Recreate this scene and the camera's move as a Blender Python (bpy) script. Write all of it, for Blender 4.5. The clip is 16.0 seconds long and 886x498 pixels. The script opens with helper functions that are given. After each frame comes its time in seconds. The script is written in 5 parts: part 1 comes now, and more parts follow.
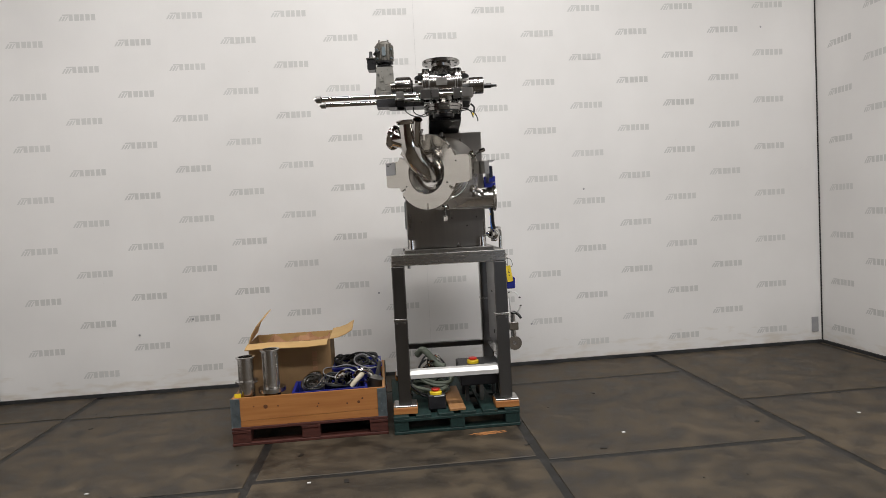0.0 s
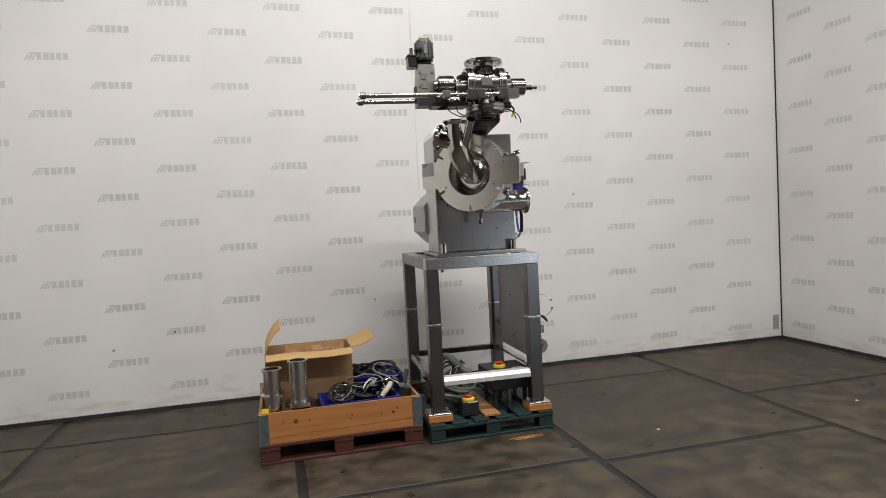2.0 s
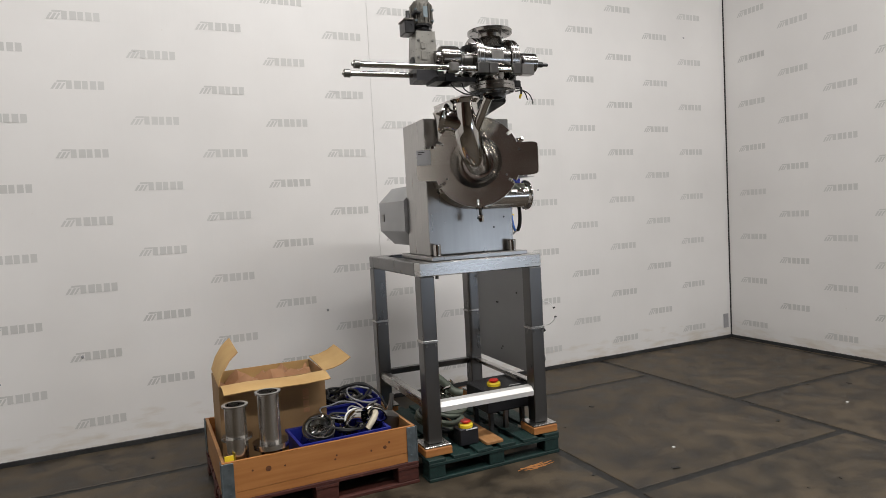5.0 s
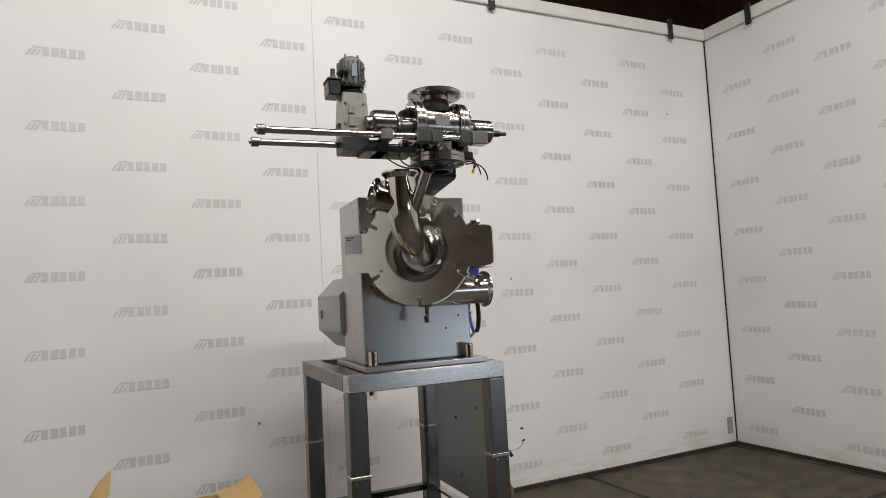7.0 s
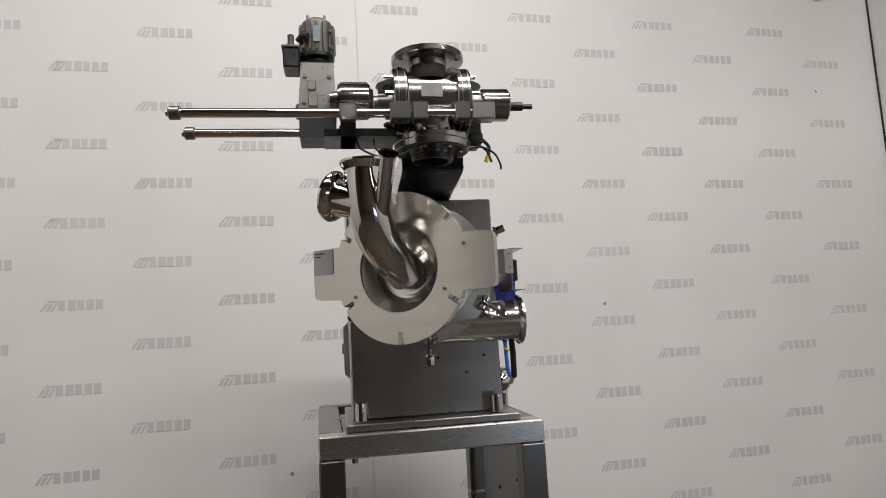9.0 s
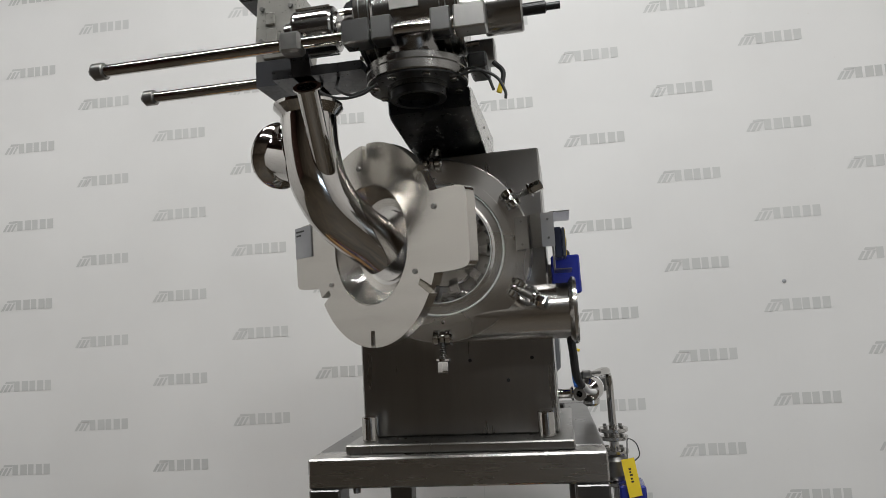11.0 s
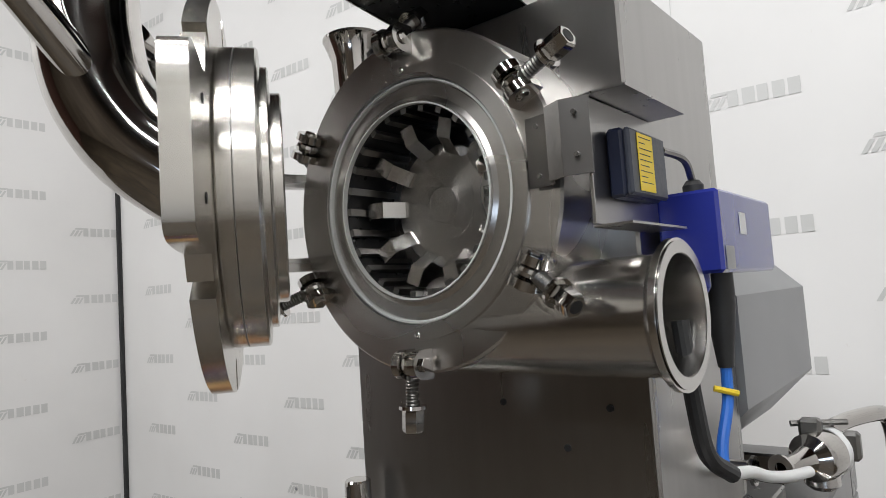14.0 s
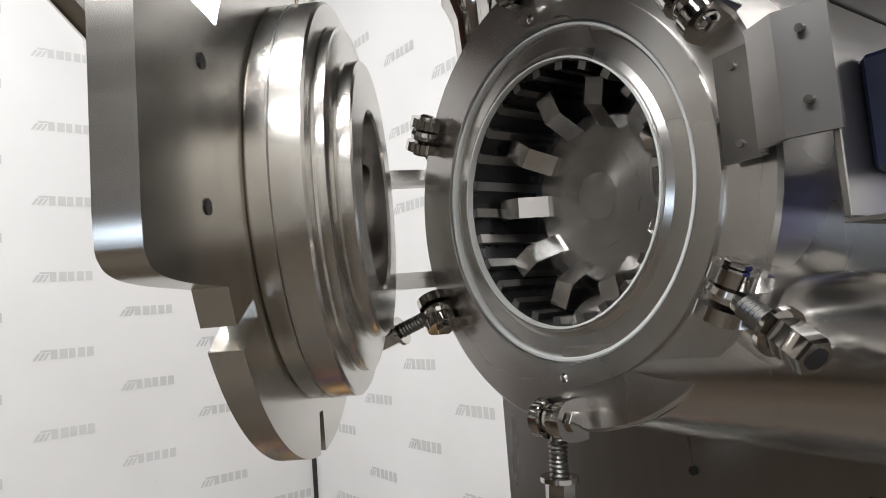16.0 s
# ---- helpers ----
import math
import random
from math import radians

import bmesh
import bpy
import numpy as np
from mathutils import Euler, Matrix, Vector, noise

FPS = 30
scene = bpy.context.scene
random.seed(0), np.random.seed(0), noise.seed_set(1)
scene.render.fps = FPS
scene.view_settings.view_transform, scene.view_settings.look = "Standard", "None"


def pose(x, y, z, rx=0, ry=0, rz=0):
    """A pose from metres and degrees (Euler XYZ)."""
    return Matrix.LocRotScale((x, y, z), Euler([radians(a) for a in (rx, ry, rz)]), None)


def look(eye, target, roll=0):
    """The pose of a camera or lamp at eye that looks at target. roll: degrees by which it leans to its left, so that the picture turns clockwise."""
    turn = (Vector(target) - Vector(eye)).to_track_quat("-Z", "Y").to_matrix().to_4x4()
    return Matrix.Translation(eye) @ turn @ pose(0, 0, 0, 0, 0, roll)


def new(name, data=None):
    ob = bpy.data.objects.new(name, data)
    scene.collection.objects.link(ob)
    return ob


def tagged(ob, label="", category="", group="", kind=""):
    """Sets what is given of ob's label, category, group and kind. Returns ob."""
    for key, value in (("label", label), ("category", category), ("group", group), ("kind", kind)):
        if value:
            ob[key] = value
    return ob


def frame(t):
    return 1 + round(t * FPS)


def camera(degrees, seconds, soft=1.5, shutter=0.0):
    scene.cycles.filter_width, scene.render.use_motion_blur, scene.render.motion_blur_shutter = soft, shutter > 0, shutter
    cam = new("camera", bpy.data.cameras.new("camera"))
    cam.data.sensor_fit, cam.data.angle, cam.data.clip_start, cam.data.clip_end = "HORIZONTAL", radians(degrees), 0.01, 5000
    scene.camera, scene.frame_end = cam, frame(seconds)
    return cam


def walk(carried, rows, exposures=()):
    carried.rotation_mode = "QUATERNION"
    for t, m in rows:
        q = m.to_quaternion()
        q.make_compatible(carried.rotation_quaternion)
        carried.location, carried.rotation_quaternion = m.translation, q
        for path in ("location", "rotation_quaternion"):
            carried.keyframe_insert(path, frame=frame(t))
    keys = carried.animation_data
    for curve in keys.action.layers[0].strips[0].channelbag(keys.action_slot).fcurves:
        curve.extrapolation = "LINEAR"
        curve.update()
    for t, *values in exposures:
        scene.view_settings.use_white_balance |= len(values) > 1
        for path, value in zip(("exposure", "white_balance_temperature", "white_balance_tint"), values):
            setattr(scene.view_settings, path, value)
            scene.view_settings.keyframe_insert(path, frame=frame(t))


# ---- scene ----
cam = camera(68.8, 16.0, 0.7)
PATH = [
    (0, (-1.982, -6.956, 1.694), (-1.797, -4.967, 1.59), -3.1),
    (0.5, (-2.26, -6.918, 1.69), (-2.0, -4.937, 1.594), -3.1),
    (1, (-2.507, -6.844, 1.694), (-2.154, -4.878, 1.592), -3.0),
    (1.5, (-2.748, -6.713, 1.695), (-2.316, -4.763, 1.596), -3.1),
    (2, (-3.032, -6.662, 1.701), (-2.527, -4.729, 1.607), -3.0),
    (2.5, (-3.242, -6.591, 1.707), (-2.667, -4.679, 1.597), -3.1),
    (3, (-3.411, -6.45, 1.715), (-2.779, -4.556, 1.593), -3.0),
    (3.5, (-3.587, -6.28, 1.71), (-2.9, -4.406, 1.584), -3.0),
    (6, (-3.365, -5.336, 1.748), (-2.46, -3.554, 1.689), -3.1),
    (6.5, (-3.176, -5.203, 1.773), (-2.282, -3.415, 1.819), -3.2),
    (7, (-2.92, -5.089, 1.793), (-2.043, -3.297, 1.932), -3.1),
    (7.5, (-2.692, -4.918, 1.785), (-1.845, -3.115, 1.962), -3.1),
    (8, (-2.461, -4.741, 1.794), (-1.669, -2.915, 1.994), -3.1),
    (8.5, (-2.202, -4.585, 1.794), (-1.528, -2.716, 2.018), -3.1),
    (9, (-1.988, -4.469, 1.806), (-1.545, -2.533, 2.038), -3.1),
    (11.5, (-1.047, -3.686, 1.816), (-1.461, -1.74, 2.02), -3.6),
    (12, (-0.88, -3.5, 1.82), (-1.52, -1.616, 2.025), -3.7),
    (12.5, (-0.805, -3.274, 1.809), (-1.639, -1.467, 2.005), -3.8),
    (13, (-0.751, -3.025, 1.821), (-1.73, -1.291, 2.012), -3.7),
    (13.5, (-0.759, -2.853, 1.836), (-1.839, -1.179, 2.016), -3.9),
    (14, (-0.812, -2.721, 1.856), (-1.977, -1.102, 2.006), -3.9),
    (14.5, (-0.873, -2.612, 1.867), (-2.114, -1.05, 2.01), -3.9),
    (15, (-0.887, -2.521, 1.881), (-2.26, -1.074, 2.024), -4.3),
    (15.5, (-0.909, -2.49, 1.896), (-2.408, -1.174, 2.045), -4.6),
    (16, (-0.944, -2.475, 1.893), (-2.506, -1.239, 2.071), -4.5),
]
LIGHT = ((0, 0.0, 6350, 10), (6, -0.03, 6350, 10), (7, -0.12, 6380, 9), (8, -0.21, 6380, 9), (9, -0.25, 6350, 9), (11.5, -0.22, 6100, 7), (12.5, -0.06, 6080, 7), (13, 0.05, 6080, 8), (13.5, 0.10, 6080, 8), (14.5, 0.36, 6080, 9), (15.5, 0.5, 6100, 9), (16, 0.5, 6100, 9))
walk(cam, [(t, look(eye, target, roll)) for t, eye, target, roll in PATH], LIGHT)

# ---------- world and light ----------
world = bpy.data.worlds.new("hall")
scene.world = world
world.use_nodes = True
world.node_tree.nodes["Background"].inputs[0].default_value = (0.9, 0.95, 1.0, 1)
world.node_tree.nodes["Background"].inputs[1].default_value = 0.005


def area_lamp(name, eye, target, sx, sy, power, colour):
    data = bpy.data.lights.new(name, "AREA")
    data.shape, data.size, data.size_y, data.energy, data.color = "RECTANGLE", sx, sy, power, colour
    ob = new(name, data)
    ob.matrix_world = look(eye, target)
    return ob


# rows of tubes high in the hall, and the open gate behind the walker
area_lamp("hall_tubes", (-2.0, -3.9, 6.6), (-2.0, -3.2, 0), 6.8, 0.5, 405, (1.0, 0.965, 0.92))
area_lamp("hall_tubes", (0.5, -7.4, 6.6), (0.5, -6.6, 0), 6.8, 0.5, 405, (1.0, 0.965, 0.92))
area_lamp("gate_daylight", (3.1, -12.6, 0.7), (-0.6, -1.5, 1.2), 2.4, 1.2, 42, (0.74, 0.85, 1.0))

# ---------- materials ----------


def nodes_of(name):
    m = bpy.data.materials.new(name)
    m.use_nodes = True
    return m, m.node_tree.nodes, m.node_tree.links, m.node_tree.nodes["Principled BSDF"]


def ramp_node(nd, stops):
    r = nd.new("ShaderNodeValToRGB")
    while len(r.color_ramp.elements) < len(stops):
        r.color_ramp.elements.new(0.5)
    for e, (p, c) in zip(r.color_ramp.elements, stops):
        e.position, e.color = p, (*c, 1)
    return r


def surface(name, dark, light, rough=(0.4, 0.6), metal=0.0, scale=6.0, stretch=(1, 1, 1), fine=60.0, bump=0.02, coat=0.0, spots=None, detail=6, ring=""):
    """Colour between dark and light by coarse noise, gloss by finer noise, relief by the finest; in metres."""
    m, nd, ln, p = nodes_of(name)
    co = nd.new("ShaderNodeTexCoord")
    mp = nd.new("ShaderNodeMapping")
    mp.inputs["Scale"].default_value = stretch
    ln.new(co.outputs["Object"], mp.inputs[0])
    info = nd.new("ShaderNodeObjectInfo")
    shift = nd.new("ShaderNodeVectorMath")
    shift.operation = "MULTIPLY_ADD"
    comb = nd.new("ShaderNodeCombineXYZ")
    for k in range(3):
        ln.new(info.outputs["Random"], comb.inputs[k])
    ln.new(comb.outputs[0], shift.inputs[0])
    shift.inputs[1].default_value = (7.0, 13.0, 5.0)
    ln.new(mp.outputs[0], shift.inputs[2])
    n1, n2 = nd.new("ShaderNodeTexNoise"), nd.new("ShaderNodeTexNoise")
    n1.inputs["Scale"].default_value, n1.inputs["Detail"].default_value = scale, detail
    n2.inputs["Scale"].default_value, n2.inputs["Detail"].default_value = fine, min(detail, 4)
    for n in (n1, n2):
        ln.new(shift.outputs[0], n.inputs["Vector"])
    r = ramp_node(nd, [(0.3, dark), (0.7, light)])
    ln.new(n1.outputs[0], r.inputs[0])
    col = r.outputs[0]
    if spots:
        n3 = nd.new("ShaderNodeTexNoise")
        n3.inputs["Scale"].default_value, n3.inputs["Detail"].default_value = spots[0], 8
        ln.new(shift.outputs[0], n3.inputs["Vector"])
        r3 = ramp_node(nd, [(spots[1], (0, 0, 0)), (spots[1] + 0.08, (1, 1, 1))])
        ln.new(n3.outputs[0], r3.inputs[0])
        mx = nd.new("ShaderNodeMix")
        mx.data_type = "RGBA"
        ln.new(r3.outputs[0], mx.inputs[0])
        ln.new(col, mx.inputs[6])
        mx.inputs[7].default_value = (*spots[2], 1)
        col = mx.outputs[2]
    ln.new(col, p.inputs["Base Color"])
    mr = nd.new("ShaderNodeMapRange")
    mr.inputs[1].default_value, mr.inputs[2].default_value, mr.inputs[3].default_value, mr.inputs[4].default_value = 0.3, 0.7, *rough
    ln.new(n2.outputs[0], mr.inputs[0])
    ln.new(mr.outputs[0], p.inputs["Roughness"])
    p.inputs["Metallic"].default_value = metal
    p.inputs["Coat Weight"].default_value = coat
    if ring:
        # concentric tool marks spread the gloss across them
        tg = nd.new("ShaderNodeTangent")
        tg.direction_type, tg.axis = "RADIAL", ring
        ln.new(tg.outputs[0], p.inputs["Tangent"])
        p.inputs["Anisotropic"].default_value, p.inputs["Anisotropic Rotation"].default_value = 0.7, 0.25
    if bump:
        b = nd.new("ShaderNodeBump")
        b.inputs["Strength"].default_value, b.inputs["Distance"].default_value = 0.5, bump * 0.05
        ln.new(n2.outputs[0], b.inputs["Height"])
        ln.new(b.outputs[0], p.inputs["Normal"])
    return m


STEEL = surface("brushed_steel", (0.375, 0.365, 0.352), (0.40, 0.39, 0.377), (0.272, 0.292), 1.0, 2.5, (14, 14, 1), 3, 0.0, detail=3)
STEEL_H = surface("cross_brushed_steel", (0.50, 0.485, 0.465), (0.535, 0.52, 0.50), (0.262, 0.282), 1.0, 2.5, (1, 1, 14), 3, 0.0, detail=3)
DOORSTEEL = surface("door_steel", (0.57, 0.545, 0.50), (0.63, 0.605, 0.56), (0.21, 0.25), 1.0, 2.5, (1, 1, 14), 3, 0.0, detail=3)
POLISH = surface("polished_steel", (0.52, 0.50, 0.475), (0.58, 0.56, 0.535), (0.06, 0.11), 1.0, 3.0, (1, 1, 1), 6, 0.0, detail=1)
TURNED = surface("turned_steel", (0.56, 0.54, 0.515), (0.62, 0.60, 0.575), (0.19, 0.25), 1.0, 3.0, (1, 1, 1), 4, 0.0, detail=1)
SATIN = surface("satin_steel", (0.60, 0.58, 0.555), (0.68, 0.66, 0.635), (0.19, 0.25), 1.0, 3.0, (1, 1, 1), 4, 0.0, detail=1)
VALVESTEEL = surface("valve_steel", (0.27, 0.262, 0.25), (0.36, 0.35, 0.335), (0.17, 0.24), 1.0, 5.0, (1, 1, 1), 9, 0.0, detail=2)
LATHED = surface("lathed_steel", (0.56, 0.54, 0.515), (0.62, 0.60, 0.575), (0.24, 0.30), 1.0, 3.0, (1, 1, 1), 4, 0.0, detail=1, ring="Y")
DULL = surface("cast_steel", (0.20, 0.195, 0.185), (0.30, 0.29, 0.275), (0.3, 0.42), 1.0, 14.0, (1, 1, 1), 60, 0.0)
# darker copy of the stand's steel, shade put into its colour; also slide blocks
FRAME_DARK = surface("frame_steel_dark", (0.160, 0.157, 0.153), (0.196, 0.193, 0.189), (0.27, 0.31), 1.0, 2.0, (3, 3, 1), 4, 0.0, detail=1)
# dark steel parts; also shade in housing, chute and valve put into colour
DARK_SHADED = surface("dark_and_shaded_steel", (0.03, 0.03, 0.032), (0.07, 0.07, 0.07), (0.25, 0.4), 0.8, 8.0, (1, 1, 1), 60, 0.0)
MOTORGREY = surface("motor_paint", (0.085, 0.08, 0.068), (0.15, 0.14, 0.12), (0.4, 0.55), 0.3, 12.0, (1, 1, 1), 90, 0.01)
GEARPAINT = surface("gear_paint", (0.22, 0.21, 0.19), (0.34, 0.33, 0.30), (0.26, 0.4), 0.55, 12.0, (1, 1, 1), 90, 0.01)
# pale tone stands for the glare on the stand's front tie bar
GLARE = surface("glare_edge", (0.62, 0.61, 0.59), (0.70, 0.69, 0.67), (0.45, 0.55), 0.5, 2.0, (1, 1, 1), 4, 0.0, detail=1)
COVERGREY = surface("cover_grey", (0.33, 0.335, 0.34), (0.37, 0.375, 0.38), (0.42, 0.5), 0.8, 2.0, (1, 1, 2), 4, 0.0, detail=1)
RUBBER = surface("black_rubber", (0.012, 0.012, 0.013), (0.03, 0.03, 0.03), (0.45, 0.6), 0, 10, (1, 1, 1), 80, 0.01)
BLACKPLASTIC = surface("black_plastic", (0.007, 0.007, 0.009), (0.014, 0.014, 0.017), (0.35, 0.5), 0, 10, (1, 1, 1), 120, 0.01)
NAVY = surface("navy_plastic", (0.007, 0.010, 0.026), (0.012, 0.016, 0.038), (0.3, 0.42), 0, 10, (1, 1, 1), 120, 0.006)
BLUEBOX = surface("blue_enamel", (0.015, 0.022, 0.20), (0.022, 0.034, 0.27), (0.24, 0.28), 0, 6, (1, 1, 1), 6, 0.0, 0.5, detail=1)
BLUEPLASTIC = surface("blue_crate_plastic", (0.008, 0.012, 0.16), (0.015, 0.024, 0.24), (0.35, 0.5), 0, 8, (1, 1, 1), 90, 0.01)
SLATE = surface("slate_plastic", (0.030, 0.034, 0.048), (0.042, 0.047, 0.064), (0.35, 0.45), 0, 10, (1, 1, 1), 120, 0.006)
BLUECABLE = surface("blue_cable", (0.02, 0.13, 0.55), (0.03, 0.17, 0.65), (0.4, 0.5), 0, 8, (1, 1, 1), 90, 0.0)
YELLOW = surface("yellow_plastic", (0.75, 0.55, 0.02), (0.85, 0.63, 0.03), (0.4, 0.5), 0, 8, (1, 1, 1), 90, 0.0)
RED = surface("red_plastic", (0.55, 0.02, 0.01), (0.65, 0.03, 0.02), (0.3, 0.4), 0, 8, (1, 1, 1), 90, 0.0)
WHITEPLASTIC = surface("white_plastic", (0.68, 0.68, 0.67), (0.76, 0.76, 0.75), (0.4, 0.55), 0, 8, (1, 1, 1), 90, 0.004)
SEAL = surface("white_seal", (0.62, 0.62, 0.60), (0.7, 0.7, 0.68), (0.45, 0.55), 0, 8, (1, 1, 1), 90, 0.0)
GREYLABEL = surface("grey_label", (0.3, 0.3, 0.31), (0.36, 0.36, 0.37), (0.4, 0.5), 0.3, 8, (1, 1, 1), 90, 0.0)
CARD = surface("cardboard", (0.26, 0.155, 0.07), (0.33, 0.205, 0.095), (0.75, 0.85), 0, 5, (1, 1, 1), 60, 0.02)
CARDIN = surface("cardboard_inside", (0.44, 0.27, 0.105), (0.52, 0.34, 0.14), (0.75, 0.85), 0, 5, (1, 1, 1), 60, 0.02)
PAPER = surface("brown_paper", (0.30, 0.15, 0.07), (0.42, 0.22, 0.11), (0.7, 0.8), 0, 8, (1, 1, 1), 50, 0.03)
PINE = surface("pine_board", (0.32, 0.120, 0.030), (0.44, 0.192, 0.054), (0.55, 0.7), 0, 2.0, (1, 14, 14), 40, 0.02, 0, (9.0, 0.70, (0.13, 0.045, 0.015)))
PINE_Y = surface("pine_board_side", (0.27, 0.125, 0.042), (0.37, 0.19, 0.072), (0.55, 0.7), 0, 2.0, (14, 1, 14), 40, 0.02, 0, (9.0, 0.72, (0.13, 0.045, 0.015)))
REDWOOD = surface("red_painted_wood", (0.042, 0.0085, 0.005), (0.078, 0.017, 0.010), (0.65, 0.8), 0, 7, (2, 10, 10), 60, 0.05, 0, (14.0, 0.66, (0.16, 0.09, 0.055)))
GREENWOOD = surface("green_painted_wood", (0.002, 0.014, 0.0125), (0.004, 0.028, 0.024), (0.55, 0.75), 0, 7, (10, 2, 10), 60, 0.05, 0, (14.0, 0.68, (0.06, 0.055, 0.04)))
KNOT = surface("pine_knot", (0.07, 0.022, 0.008), (0.14, 0.05, 0.018), (0.55, 0.7), 0, 60, (1, 1, 1), 90, 0.01)
CREAM = surface("cream_rubber", (0.50, 0.44, 0.33), (0.58, 0.52, 0.40), (0.5, 0.6), 0, 9, (1, 1, 1), 60, 0.005)
ZINC = surface("zinc_hinge", (0.13, 0.16, 0.175), (0.23, 0.27, 0.29), (0.4, 0.55), 0.8, 16, (1, 1, 1), 80, 0.01)
TRIMWHITE = surface("trim_white", (0.60, 0.585, 0.55), (0.70, 0.685, 0.65), (0.5, 0.65), 0, 3, (1, 1, 1), 60, 0.01)
BASEDARK = surface("base_dark", (0.01, 0.01, 0.011), (0.03, 0.03, 0.03), (0.6, 0.8), 0, 5, (1, 1, 1), 60, 0.02)
PRINT = surface("grey_print", (0.50, 0.495, 0.48), (0.57, 0.565, 0.55), (0.45, 0.55), 0, 1.2, (1, 1, 1), 60, 0.0)
BEAMBROWN = surface("roof_brown", (0.05, 0.022, 0.014), (0.10, 0.045, 0.03), (0.6, 0.8), 0, 2, (1, 6, 1), 30, 0.02)


def vinyl():
    m, nd, ln, p = nodes_of("white_vinyl")
    co = nd.new("ShaderNodeTexCoord")
    n1, n2, n3 = (nd.new("ShaderNodeTexNoise") for _ in range(3))
    mp = nd.new("ShaderNodeMapping")
    mp.inputs["Scale"].default_value = (3.0, 3.0, 0.5)
    ln.new(co.outputs["Object"], mp.inputs[0])
    for n, s in ((n1, 0.8), (n2, 1.2), (n3, 26.0)):
        n.inputs["Scale"].default_value, n.inputs["Detail"].default_value = s, 5
    ln.new(co.outputs["Object"], n1.inputs["Vector"])
    ln.new(mp.outputs[0], n2.inputs["Vector"])
    ln.new(co.outputs["Object"], n3.inputs["Vector"])
    r = ramp_node(nd, [(0.3, (0.66, 0.645, 0.63)), (0.7, (0.74, 0.725, 0.71))])
    ln.new(n1.outputs[0], r.inputs[0])
    # rusty and dirty specks
    r3 = ramp_node(nd, [(0.72, (0, 0, 0)), (0.78, (0.5, 0.5, 0.5))])
    ln.new(n3.outputs[0], r3.inputs[0])
    mx = nd.new("ShaderNodeMix")
    mx.data_type = "RGBA"
    ln.new(r3.outputs[0], mx.inputs[0])
    ln.new(r.outputs[0], mx.inputs[6])
    mx.inputs[7].default_value = (0.55, 0.5, 0.44, 1)
    # scuffs and smears where pallets have knocked the foot of the wall
    sep = nd.new("ShaderNodeSeparateXYZ")
    ln.new(co.outputs["Object"], sep.inputs[0])
    n5 = nd.new("ShaderNodeTexNoise")
    n5.inputs["Scale"].default_value, n5.inputs["Detail"].default_value = 3.5, 9
    m5 = nd.new("ShaderNodeMapping")
    m5.inputs["Scale"].default_value = (1.0, 1.0, 4.0)
    ln.new(co.outputs["Object"], m5.inputs[0])
    ln.new(m5.outputs[0], n5.inputs["Vector"])
    hgt = nd.new("ShaderNodeMath")
    hgt.operation = "MULTIPLY_ADD"
    ln.new(sep.outputs[2], hgt.inputs[0])
    hgt.inputs[1].default_value = -0.9
    ln.new(n5.outputs[0], hgt.inputs[2])
    r5 = ramp_node(nd, [(0.36, (0, 0, 0)), (0.62, (0.75, 0.75, 0.75))])
    ln.new(hgt.outputs[0], r5.inputs[0])
    mx5 = nd.new("ShaderNodeMix")
    mx5.data_type = "RGBA"
    ln.new(r5.outputs[0], mx5.inputs[0])
    ln.new(mx.outputs[2], mx5.inputs[6])
    mx5.inputs[7].default_value = (0.56, 0.50, 0.42, 1)
    ln.new(mx5.outputs[2], p.inputs["Base Color"])
    p.inputs["Roughness"].default_value = 0.42
    b = nd.new("ShaderNodeBump")
    b.inputs["Strength"].default_value, b.inputs["Distance"].default_value = 0.4, 0.008
    ln.new(n2.outputs[0], b.inputs["Height"])
    ln.new(b.outputs[0], p.inputs["Normal"])
    return m


